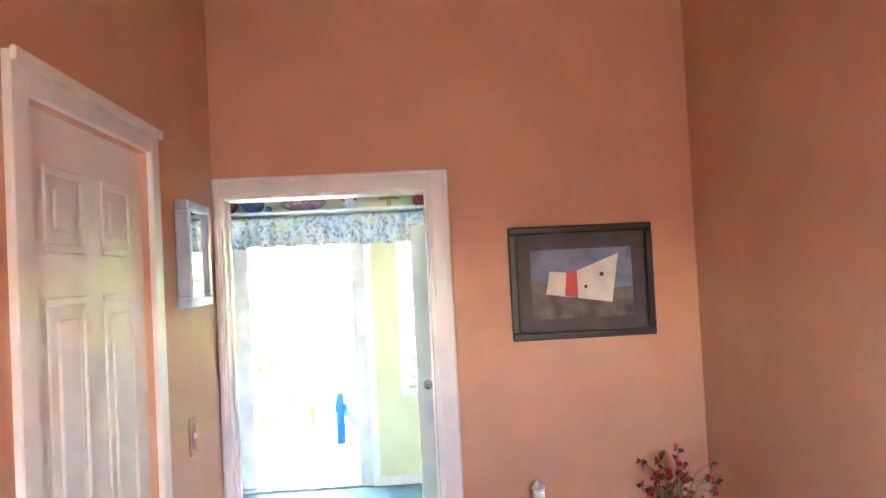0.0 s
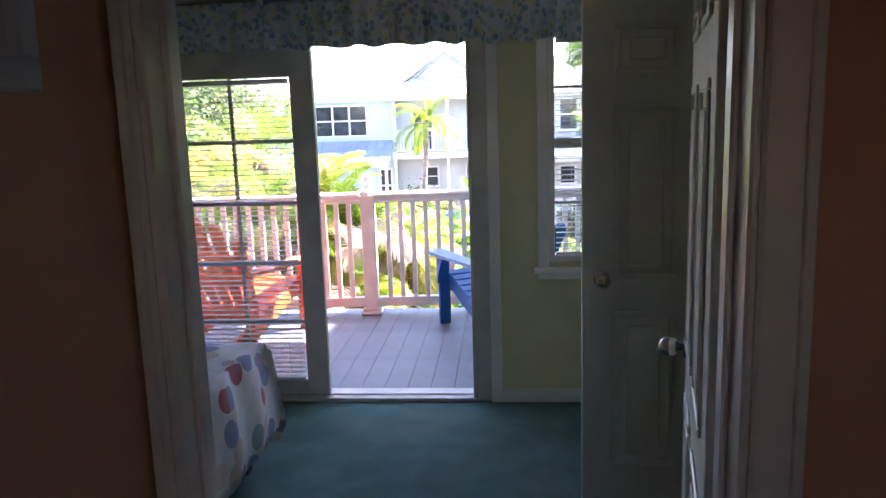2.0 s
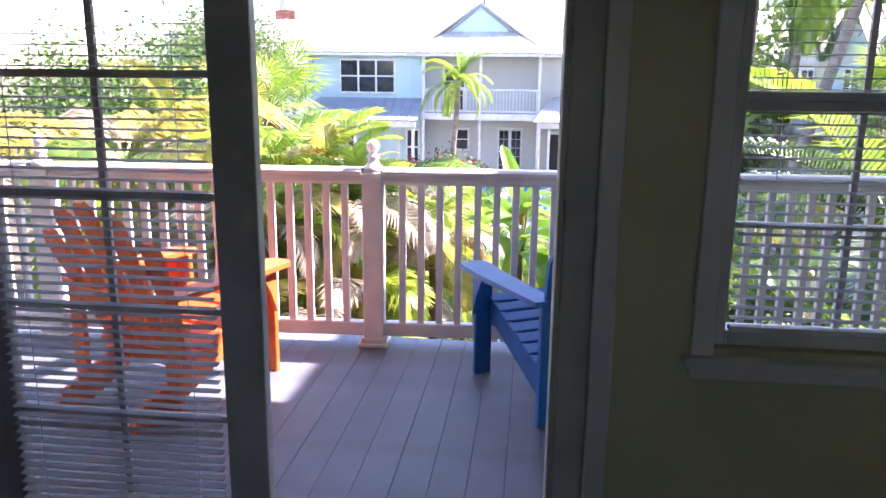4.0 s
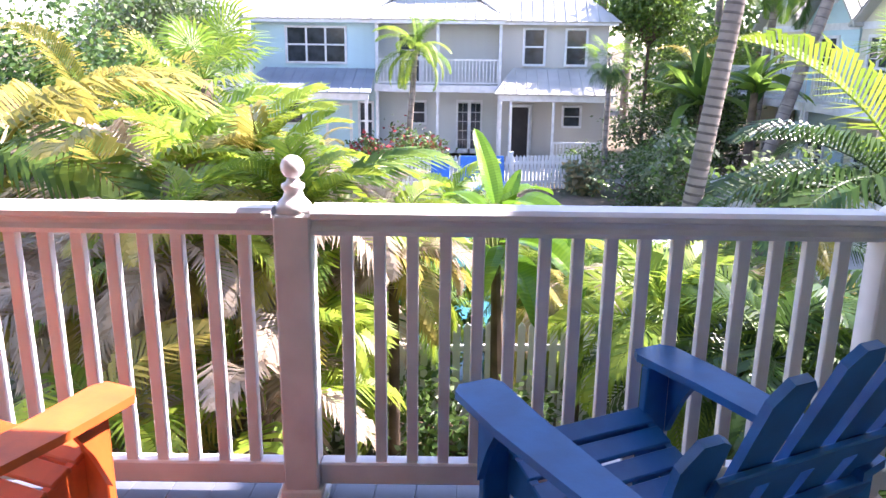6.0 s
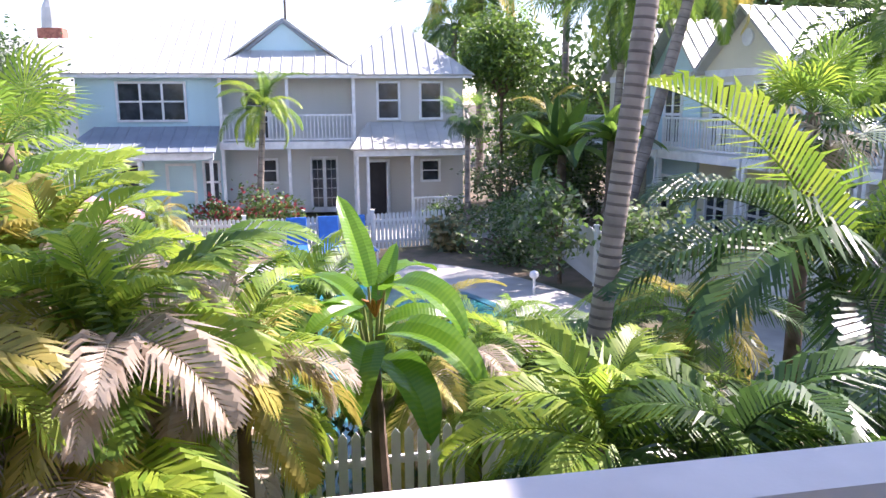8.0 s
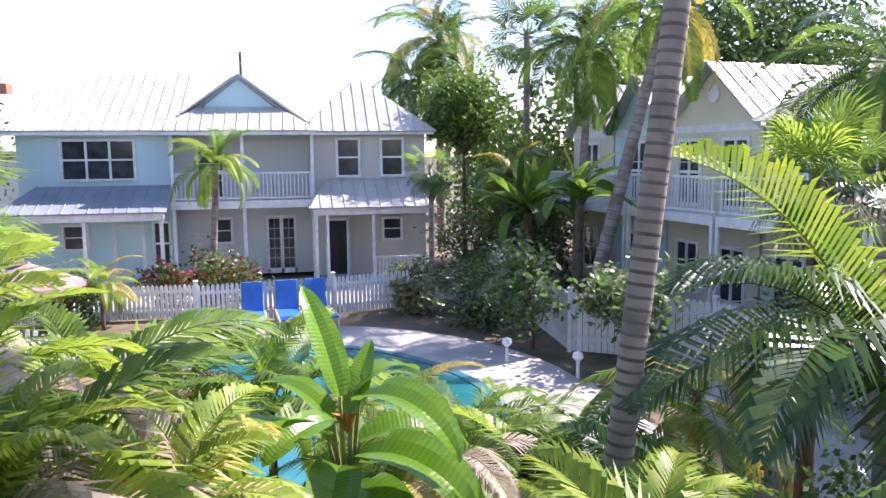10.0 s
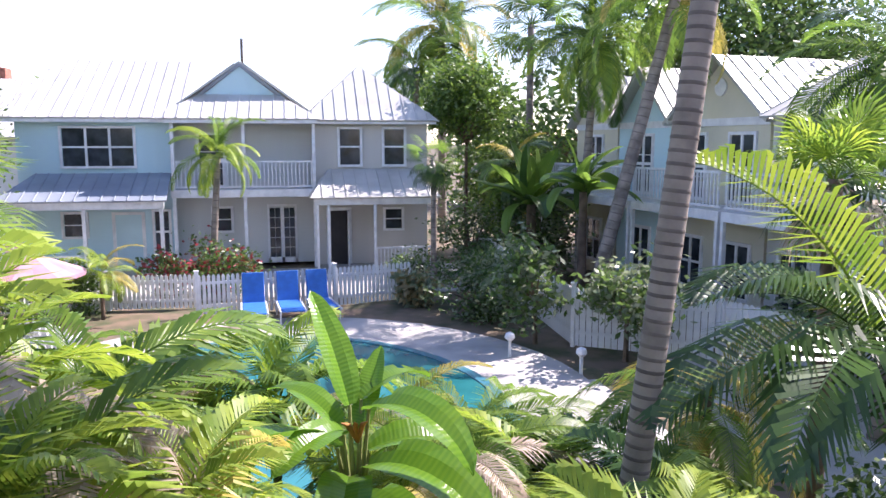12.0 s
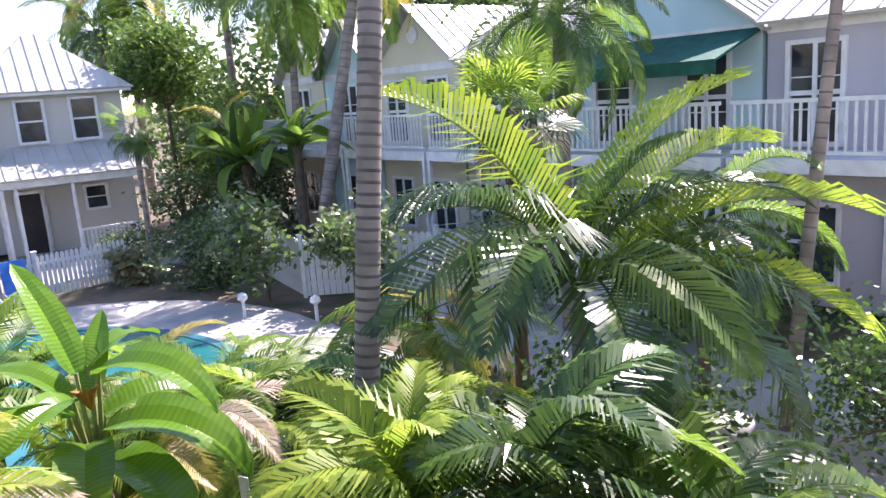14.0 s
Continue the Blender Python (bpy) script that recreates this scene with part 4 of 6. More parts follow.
# gate with a sweeping top below the balcony
gate = thing("garden_gate", "white boarded gate with a sweeping curved top", "gate", pose(1.55, 12.45, GROUND, 0, 0, -58))
for i in range(11):
    h = 1.65 - 0.75 * math.sin(math.pi * 0.5 * i / 10)
    boxes("board", [((i * 0.1, 0, 0.05), (i * 0.1 + 0.096, 0.02, h))], M_FENCE, gate, bevel=0.003)
for z in (0.25, 0.75):
    boxes("gate_rail", [((0, 0.02, z), (1.1, 0.05, z + 0.09))], M_FENCE, gate)


# ---------- houses ----------
def window(parent, x, z, w, h, y, panes=1, bars=0, m=None):
    """Frame, dark panes and muntins of a far window, set on a wall that faces -y."""
    mm = m or Matrix.Identity(4)
    t = 0.09
    win = boxes("window", [((x - t, y - 0.06, z - t), (x, y + 0.02, z + h + t)), ((x + w, y - 0.06, z - t), (x + w + t, y + 0.02, z + h + t)), ((x, y - 0.06, z + h), (x + w, y + 0.02, z + h + t)), ((x - 0.03, y - 0.09, z - t), (x + w + 0.03, y + 0.02, z))], M_FENCE, parent, bevel=0.006, m=mm)
    pw = w / panes
    for i in range(panes):
        boxes("pane", [((x + i * pw + 0.02, y - 0.012, z), (x + (i + 1) * pw - 0.02, y + 0.01, z + h))], M_PANE, win, bevel=0, m=mm)
        if i:
            boxes("mullion", [((x + i * pw - 0.04, y - 0.05, z), (x + i * pw + 0.04, y - 0.012, z + h))], M_FENCE, win, bevel=0, m=mm)
    sp = [((x, y - 0.04, z + h * 0.48), (x + w, y - 0.012, z + h * 0.53))]
    for k in range(1, bars):
        sp.append(((x, y - 0.03, z + h * k / bars - 0.012), (x + w, y - 0.012, z + h * k / bars + 0.012)))
    boxes("sash_bar", sp, M_FENCE, win, bevel=0, m=mm)
    return win


def siding(name, x0, x1, z0, z1, y, thick, mat, parent, step=0.16, m=None):
    """A wall clad with lapped boards: each course leans out a little at its foot."""
    mm = m or Matrix.Identity(4)
    wall = boxes(name, [((x0, y - 0.002, z0), (x1, y + thick, z1))], mat, parent, bevel=0, m=mm)
    n_ = max(1, int((z1 - z0) / step))
    st_ = (z1 - z0) / n_
    bm = bmesh.new()
    add_prism(bm, [(y - 0.022, 0), (y - 0.006, st_), (y + 0.004, st_), (y + 0.004, 0)], x1 - x0, Matrix.Translation((x0, 0, 0)) @ Matrix(((0, 0, 1, 0), (1, 0, 0, 0), (0, 1, 0, 0), (0, 0, 0, 1))))
    b0 = link("board", bm, mat, wall)
    b0.matrix_basis = mm @ pose(0, 0, z0)
    for k in range(1, n_):
        share("board", b0, mm @ pose(0, 0, z0 + k * st_), wall)
    return wall


def roof_quad(name, pts, mat, parent, seams=0.4, thick=0.06, m=None):
    """A metal roof plane (a, b along the eave; c, d along the ridge) with standing seams."""
    a, b, c, d = [Vector(p) for p in pts]
    nrm = (b - a).cross(d - a)
    nrm.normalize()
    if nrm.z < 0:
        nrm = -nrm
    bm = bmesh.new()
    top = [bm.verts.new(p) for p in (a, b, c, d)]
    bot = [bm.verts.new(p - nrm * thick) for p in (a, b, c, d)]
    bm.faces.new(top)
    bm.faces.new(bot[::-1])
    for i in range(4):
        j = (i + 1) % 4
        bm.faces.new((top[i], bot[i], bot[j], top[j]))
    bmesh.ops.recalc_face_normals(bm, faces=bm.faces)
    if m is not None:
        bmesh.ops.transform(bm, matrix=m, verts=bm.verts)
    plane = link(name, bm, mat, parent)
    L = (b - a).length
    k = max(1, int(L / seams))
    eave = (b - a).normalized()
    up = (d - a) - eave * (d - a).dot(eave)
    la, lb = (d - a).dot(eave), L - (c - a).dot(eave)
    for i in range(k + 1):
        # seams run up the slope until they meet the hip or the ridge
        along = i / k * L
        f = 1.0
        if la > 0.01 and along < la:
            f = along / la
        if lb > 0.01 and (L - along) < lb:
            f = min(f, (L - along) / lb)
        if f < 0.05:
            continue
        p = a + eave * along
        q = p + up * f
        e = eave * 0.02
        sm = bmesh.new()
        vs = [sm.verts.new(v) for v in (p - e, p + e, q + e, q - e)]
        ws = [sm.verts.new(v + nrm * 0.035) for v in (p - e * 0.6, p + e * 0.6, q + e * 0.6, q - e * 0.6)]
        sm.faces.new(ws)
        for u in range(4):
            v2 = (u + 1) % 4
            sm.faces.new((vs[u], vs[v2], ws[v2], ws[u]))
        bmesh.ops.recalc_face_normals(sm, faces=sm.faces)
        if m is not None:
            bmesh.ops.transform(sm, matrix=m, verts=sm.verts)
        link("seam", sm, mat, plane)
    return plane


def railing(parent, x0, x1, z, y, h=0.95, gap=0.13, m=None):
    mm = m or Matrix.Identity(4)
    r = boxes("railing", [((x0, y - 0.03, z + h - 0.07), (x1, y + 0.03, z + h)), ((x0, y - 0.025, z + 0.07), (x1, y + 0.025, z + 0.13))], M_FENCE, parent, bevel=0.005, m=mm)
    b0 = None
    k = int((x1 - x0) / gap)
    for i in range(k):
        tm = mm @ pose(x0 + (i + 0.5) * (x1 - x0) / k, y, z + 0.12)
        if b0 is None:
            b0 = boxes("baluster", [((-0.02, -0.02, 0), (0.02, 0.02, h - 0.17))], M_FENCE, r, bevel=0)
            b0.matrix_basis = tm
        else:
            share("baluster", b0, tm, r)
    return r


FY, HF, EAVE = 36.0, -2.95, 2.54
# blue house
h1 = thing("blue_house", "pale blue two-storey house with a porch and metal roof", "house")
siding("wall", -9.45, -4.3, HF, EAVE, FY, 0.3, M_WALLBLUE, h1)
boxes("house_body", [((-9.45, FY + 0.3, HF), (-4.3, 44, EAVE))], M_WALLBLUE, h1, bevel=0)
boxes("fascia", [((-9.8, FY - 0.45, EAVE - 0.12), (-4.25, FY - 0.40, EAVE + 0.06)), ((-9.8, FY - 0.40, EAVE - 0.1), (-4.25, FY, EAVE - 0.06))], M_FENCE, h1)
roof_quad("roof", [(-9.85, FY - 0.5, EAVE + 0.05), (-3.9, FY - 0.5, EAVE + 0.05), (-3.9, 40, 5.0), (-8.9, 40, 5.0)], M_METALROOF, h1)
roof_quad("roof", [(-9.85, 44.4, EAVE + 0.05), (-9.85, FY - 0.5, EAVE + 0.05), (-8.9, 40, 5.0), (-8.9, 40.1, 5.0)], M_METALROOF, h1)
window(h1, -7.94, 0.87, 2.4, 1.34, FY - 0.02, 3, 0)
window(h1, -8.05, -1.65, 0.75, 0.8, FY - 0.02)
window(h1, -4.95, -2.3, 0.5, 1.5, FY - 0.02)
d = boxes("door", [((-6.3, FY - 0.05, HF), (-5.4, FY, -0.9))], M_WALLBLUE, h1)
boxes("door_frame", [((-6.42, FY - 0.07, HF), (-6.3, FY - 0.005, -0.8)), ((-5.4, FY - 0.07, HF), (-5.28, FY - 0.005, -0.8)), ((-6.3, FY - 0.07, -0.9), (-5.4, FY - 0.005, -0.8))], M_FENCE, d)
# shade cast on this roof is painted in by its darker metal
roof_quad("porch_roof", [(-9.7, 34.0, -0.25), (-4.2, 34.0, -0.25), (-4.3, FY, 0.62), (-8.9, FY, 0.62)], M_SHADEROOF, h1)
boxes("porch_beam", [((-9.55, 34.1, -0.55), (-4.3, 34.2, -0.3))], M_FENCE, h1)
boxes("porch_floor", [((-9.6, 34.0, GROUND), (-4.2, FY, HF))], M_PAVE, h1)
for x in (-9.5, -6.9, -4.4):
    boxes("porch_post", [((x - 0.06, 34.1, HF), (x + 0.06, 34.22, -0.5))], M_FENCE, h1)
railing(h1, -9.4, -7.0, HF, 34.15, 0.85)
# middle house with balcony
h2 = thing("grey_balcony_house", "pale grey house with an upper balcony and gable", "house")
siding("wall", -4.3, 0.85, HF, EAVE, FY + 0.9, 0.3, M_WALLGREY, h2)
boxes("house_body", [((-4.3, FY + 1.2, HF), (0.85, 44, EAVE))], M_WALLGREY, h2, bevel=0)
boxes("balcony_floor", [((-4.25, FY - 0.6, -0.28), (0.9, FY + 0.9, 0.0))], M_FENCE, h2)
railing(h2, -4.1, -1.75, 0.0, FY - 0.5, 1.05, 0.14)
railing(h2, -1.6, 0.82, 0.0, FY - 0.5, 1.05, 0.14)
for x in (-4.15, -1.67, 0.85):
    boxes("balcony_post", [((x - 0.06, FY - 0.56, HF), (x + 0.06, FY - 0.44, EAVE - 0.1))], M_FENCE, h2)
boxes("fascia", [((-4.4, FY - 0.75, EAVE - 0.14), (1.0, FY - 0.70, EAVE + 0.04)), ((-4.4, FY - 0.7, EAVE - 0.1), (1.0, FY + 0.9, EAVE - 0.05))], M_FENCE, h2)
roof_quad("roof", [(-4.75, FY - 0.8, EAVE + 0.03), (1.1, FY - 0.8, EAVE + 0.03), (-0.4, FY + 1.0, 3.55), (-3.25, FY + 1.0, 3.55)], M_METALROOF, h2)
roof_quad("roof", [(-4.4, FY + 0.4, 2.9), (-4.4, 44, 2.9), (-1.82, 44, 4.75), (-1.82, FY + 0.85, 4.75)], M_METALROOF, h2)
roof_quad("roof", [(0.76, 44, 2.9), (0.76, FY + 0.4, 2.9), (-1.82, FY + 0.85, 4.75), (-1.82, 44, 4.75)], M_METALROOF, h2)
bm = bmesh.new()
add_prism(bm, [(-3.15, 3.5), (-0.5, 3.5), (-1.82, 4.55)], 0.1, Matrix.Translation((0, FY + 1.02, 0)) @ pose(0, 0, 0, 90, 0, 0))
part("gable", bm, M_WALLBLUE, h2, "pale blue gable triangle")
for s in (-1, 1):
    bm = bmesh.new()
    add_prism(bm, [(-1.82, 4.72), (-1.82, 4.55), (-1.82 + s * 1.5, 3.40), (-1.82 + s * 1.62, 3.44)][:: s], 0.16, Matrix.Translation((0, FY + 1.0, 0)) @ pose(0, 0, 0, 90, 0, 0))
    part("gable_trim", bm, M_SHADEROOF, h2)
fd = boxes("french_door", [((-0.95, FY + 0.84, HF), (-0.87, FY + 0.9, -0.75)), ((0.1, FY + 0.84, HF), (0.18, FY + 0.9, -0.75)), ((-0.44, FY + 0.84, HF), (-0.32, FY + 0.9, -0.75)), ((-0.95, FY + 0.84, -0.75), (0.18, FY + 0.9, -0.66)), ((-0.95, FY + 0.84, HF), (0.18, FY + 0.9, HF + 0.2))], M_FENCE, h2)
for c_ in range(2):
    for r_ in range(5):
        for q_ in range(2):
            x = -0.86 + c_ * 0.55 + q_ * 0.21
            z = HF + 0.22 + r_ * 0.39
            boxes("pane", [((x, FY + 0.86, z), (x + 0.19, FY + 0.88, z + 0.36))], M_PANE, fd, bevel=0)
window(h2, -2.95, -1.65, 0.65, 0.85, FY + 0.88)
window(h2, -3.4, 0.1, 0.9, 1.9, FY + 0.88, 1, 3)
bm = bmesh.new()
add_tube(bm, [(-1.95, 41, 4.3), (-1.95, 41, 6.1)], [0.06, 0.06], 8)
part("vent_pipe", bm, M_RING, h2)
# taupe house with pyramid roof
h3 = thing("taupe_house", "warm grey house with hipped metal roof and porch", "house")
siding("wall", 0.9, 5.2, HF, EAVE - 0.05, FY, 0.3, M_WALLTAUPE, h3)
boxes("house_body", [((0.9, FY + 0.3, HF), (5.2, 41.5, EAVE - 0.05))], M_WALLTAUPE, h3, bevel=0)
boxes("fascia", [((0.6, FY - 0.42, EAVE - 0.14), (5.5, FY - 0.37, EAVE + 0.02)), ((0.6, FY - 0.37, EAVE - 0.11), (5.5, FY, EAVE - 0.06))], M_FENCE, h3)
ap = (2.75, 38.3, 4.75)
ap2 = (2.85, 38.3, 4.75)
roof_quad("roof", [(0.4, FY - 0.5, EAVE), (5.6, FY - 0.5, EAVE), ap2, ap], M_METALROOF, h3)
roof_quad("roof", [(5.6, FY - 0.5, EAVE), (5.6, 42, EAVE), (2.85, 38.4, 4.75), ap2], M_METALROOF, h3)
roof_quad("roof", [(0.4, 42, EAVE), (0.4, FY - 0.5, EAVE), ap, (2.75, 38.4, 4.75)], M_METALROOF, h3)
window(h3, 1.84, 0.88, 0.77, 1.33, FY - 0.02, 1, 0)
window(h3, 3.53, 0.88, 0.77, 1.33, FY - 0.02, 1, 0)
window(h3, 3.55, -1.6, 0.65, 0.75, FY - 0.02)
# flat dark sheet on the wall paints the shade inside the doorway
dd = boxes("doorway", [((1.4, FY - 0.045, HF), (2.08, FY - 0.03, -0.87))], M_DOORDARK, h3, "dark open doorway", 0)
boxes("door_leaf", [((2.08, FY - 0.6, HF), (2.13, FY - 0.05, -0.87))], M_FENCE, h3)
boxes("door_frame", [((1.28, FY - 0.08, HF), (1.4, FY, -0.75)), ((2.14, FY - 0.08, HF), (2.24, FY, -0.75)), ((1.4, FY - 0.08, -0.87), (2.14, FY, -0.75))], M_FENCE, dd)
roof_quad("porch_roof", [(0.65, 33.8, -0.22), (5.35, 33.8, -0.22), (4.6, FY, 0.72), (1.4, FY, 0.72)], M_METALROOF, h3)
roof_quad("porch_roof", [(0.65, FY, -0.22), (0.65, 33.8, -0.22), (1.4, FY - 0.1, 0.72), (1.4, FY, 0.72)], M_METALROOF, h3)
boxes("porch_beam", [((0.8, 33.95, -0.5), (5.2, 34.05, -0.26))], M_FENCE, h3)
boxes("porch_floor", [((0.8, 33.9, GROUND), (5.2, FY, HF))], M_PAVE, h3)
for x in (0.9, 1.3, 2.95, 5.05):
    boxes("porch_post", [((x - 0.05, 33.95, HF), (x + 0.05, 34.05, -0.45))], M_FENCE, h3)
railing(h3, 2.95, 5.05, HF, 34.0, 0.9)


def row_house(label, u0, u1, mat, roofmat, gable=True, awning=False, deep=7.0):
    """One unit of the terrace: local x along the row, it faces local -y."""
    m = Matrix.Translation((13.75, 11.0, 0)) @ pose(0, 0, 0, 0, 0, -82.2)
    # local +x runs back towards the viewer along the terrace, so units are laid at negative x
    h = thing("row_house", label, "house", group="terrace houses")
    a, b = -u1, -u0
    siding("wall", a, b, HF, 2.35, 0.0, 0.25, mat, h, 0.17, m)
    boxes("house_body", [((a, 0.25, HF), (b, deep, 2.35))], mat, h, bevel=0, m=m)
    mid = (a + b) / 2
    if gable:
        bm = bmesh.new()
        add_prism(bm, [(a, 2.35), (b, 2.35), (mid, 3.92)], 0.2, Matrix.Translation((0, 0.2, 0)) @ pose(0, 0, 0, 90, 0, 0))
        bmesh.ops.transform(bm, matrix=m, verts=bm.verts)
        part("gable", bm, mat, h)
        roof_quad("roof", [(a - 0.2, deep, 2.25), (a - 0.2, -0.35, 2.25), (mid, -0.35, 4.06), (mid, deep, 4.06)], roofmat, h, 0.45, 0.06, m)
        roof_quad("roof", [(b + 0.2, -0.35, 2.25), (b + 0.2, deep, 2.25), (mid, deep, 4.06), (mid, -0.35, 4.06)], roofmat, h, 0.45, 0.06, m)
        bm = bmesh.new()
        add_tube(bm, [(mid, 0.02, 3.2), (mid, -0.05, 3.2)], [0.24, 0.24], 18)
        bmesh.ops.transform(bm, matrix=m, verts=bm.verts)
        part("gable_vent", bm, M_FENCE, h, "round white gable vent")
    else:
        roof_quad("roof", [(a, -0.5, 2.35), (b, -0.5, 2.35), (b, 3.5, 4.2), (a, 3.5, 4.2)], roofmat, h, 0.45, 0.06, m)
    boxes("band", [((a, -0.05, 2.15), (b, -0.025, 2.36))], M_FENCE, h, m=m)
    boxes("balcony_floor", [((a, -1.5, -0.25), (b, -0.03, 0.0))], M_FENCE, h, m=m)
    railing(h, a + 0.05, b - 0.05, 0.0, -1.42, 1.0, 0.14, m)
    for x in (a + 0.06, b - 0.06):
        boxes("post", [((x - 0.05, -1.5, HF), (x + 0.05, -1.4, -0.25))], M_FENCE, h, m=m)
    n = max(1, int((b - a) / 1.6))
    for i in range(n):
        x = a + (i + 0.5) * (b - a) / n - 0.45
        window(h, x, 0.15, 0.9, 1.75, -0.02, 2, 3, m)
        window(h, x, HF + 0.5, 0.9, 1.4, -0.02, 2, 2, m)
    if awning:
        bm = bmesh.new()
        add_prism(bm, [(-0.02, 2.3), (-1.7, 1.75), (-1.7, 1.5), (-1.66, 1.5), (-1.66, 1.72), (-0.02, 2.24)], b - a, Matrix.Translation((a, 0, 0)) @ Matrix(((0, 0, 1, 0), (1, 0, 0, 0), (0, 1, 0, 0), (0, 0, 0, 1))))
        bmesh.ops.transform(bm, matrix=m, verts=bm.verts)
        part("awning", bm, M_AWN, h, "dark green canvas awning")
    return h


row_house("lilac grey terrace house with white upper balcony", 1.0, 4.6, M_WALLLILAC, M_METALROOF, False)
row_house("blue gabled terrace house with a green awning", 4.7, 9.3, M_WALLBLUE, M_METALROOF, True, True)
row_house("pale grey terrace house with upper balcony", 9.4, 13.2, M_WALLGREY, M_METALROOF, False)
row_house("cream gabled terrace house with round vent", 13.3, 17.2, M_WALLCREAM, M_METALROOF)
row_house("pale blue gabled terrace house", 17.3, 20.3, M_WALLBLUE, M_METALROOF)
row_house("cream gabled terrace house at the row end", 20.4, 23.2, M_WALLCREAM, M_METALROOF)
# far white house with a brick chimney
h4 = thing("white_roof_house", "distant house with white roof and brick chimney", "house")
boxes("wall", [((-24, 48, GROUND), (-11.5, 58, 2.0))], M_WALLGREY, h4, bevel=0)
roof_quad("roof", [(-24.5, 47.5, 2.0), (-11.0, 47.5, 2.0), (-12.5, 53, 5.2), (-23, 53, 5.2)], M_METALROOF, h4)
ch = boxes("chimney", [((-16.9, 53.6, 3.0), (-15.5, 54.6, 5.85))], material("chimney_brick", (0.42, 0.16, 0.11), 0.9, 0.2, 6, 0.4, 60), h4, "red brick chimney", 0.02)
bm = bmesh.new()
add_tube(bm, [(-16.2, 54.1, 5.85), (-16.2, 54.1, 7.0), (-16.2, 54.1, 7.6), (-16.2, 54.1, 8.0)], [0.6, 0.5, 0.22, 0.2], 10)
part("chimney_cap", bm, M_METALROOF, ch)

# ---------- pool furniture ----------
def lounger(m):
    root = thing("sun_lounger", "blue sling sun lounger with raised back by the pool", "lounger", m, "pool loungers")
    boxes("back", [((-0.3, 0, 0), (0.3, 0.04, 0.85))], M_SLING, root, bevel=0.015, m=pose(0, 0.35, 0.36, -16, 0, 0))
    boxes("seat", [((-0.3, -1.1, 0.34), (0.3, 0.36, 0.38))], M_SLING, root, bevel=0.012)
    for s in (-1, 1):
        boxes("side_rail", [((s * 0.33 - 0.02, -1.15, 0.32), (s * 0.33 + 0.02, 0.4, 0.38))], M_FENCE, root)
        for yy in (-0.95, 0.25):
            boxes("leg", [((s * 0.33 - 0.02, yy, 0), (s * 0.33 + 0.02, yy + 0.04, 0.33))], M_FENCE, root)
    return root


first = lounger(pose(-1.04, 27.6, GROUND + 0.05, 0, 0, 4))
for x, y, r in ((-0.09, 27.75, 6), (0.76, 27.85, 10)):
    copy_thing(first, pose(x, y, GROUND + 0.05, 0, 0, r))
um = thing("patio_umbrella", "dusky pink panelled patio umbrella, open", "umbrella", pose(-6.45, 27.2, GROUND))
bm = bmesh.new()
add_tube(bm, [(0, 0, 0), (0, 0, 2.14)], [0.025, 0.025], 8)
part("pole", bm, M_FENCE, um)
bm = bmesh.new()
add_tube(bm, [(0, 0, 0), (0, 0, 0.08)], [0.28, 0.25], 16)
part("base", bm, M_PAVE, um)
for k in range(16):
    a0, a1 = 2 * math.pi * k / 16, 2 * math.pi * (k + 1) / 16
    bm = bmesh.new()
    vs = [bm.verts.new(v) for v in ((0, 0, 2.1), (1.3 * math.cos(a0), 1.3 * math.sin(a0), 1.56), (1.3 * math.cos(a1), 1.3 * math.sin(a1), 1.56), (1.31 * math.cos(a1), 1.31 * math.sin(a1), 1.47), (1.31 * math.cos(a0), 1.31 * math.sin(a0), 1.47))]
    bm.faces.new(vs[:3])
    bm.faces.new((vs[1], vs[4], vs[3], vs[2]))
    part("canopy_panel", bm, M_PINK if k % 2 else M_CREAMCAN, um)
for x, y in ((4.75, 22.7), (5.85, 21.2)):
    lp = thing("path_lamp", "small white garden path lamp", "lamp", pose(x, y, GROUND), "path lamps")
    boxes("stake", [((-0.03, -0.03, 0), (0.03, 0.03, 0.42))], M_FENCE, lp)
    bm = bmesh.new()
    add_tube(bm, [(0, 0, 0.42), (0.0, 0, 0.49), (0.0, 0, 0.58), (0, 0, 0.62)], [0.05, 0.12, 0.10, 0.02], 10)
    part("head", bm, M_FENCE, lp)
urn = thing("garden_urn", "large pale stone garden urn", "urn", pose(6.6, 11.6, GROUND))
bm = bmesh.new()
add_tube(bm, [(0, 0, 0), (0, 0, 0.1), (0, 0, 0.25), (0, 0, 0.55), (0, 0, 0.8), (0, 0, 0.86)], [0.2, 0.17, 0.28, 0.4, 0.34, 0.38], 20)
part("bowl", bm, M_PAVE, urn, "", True)

for x, y, r in ((-5.75, 24.6, 20), (-4.95, 24.2, -5)):
    adirondack("adirondack_chair", M_FENCE, "white slatted wooden chair on the pool deck", pose(x, y, GROUND + 0.05, 0, 0, r), "pool chairs")

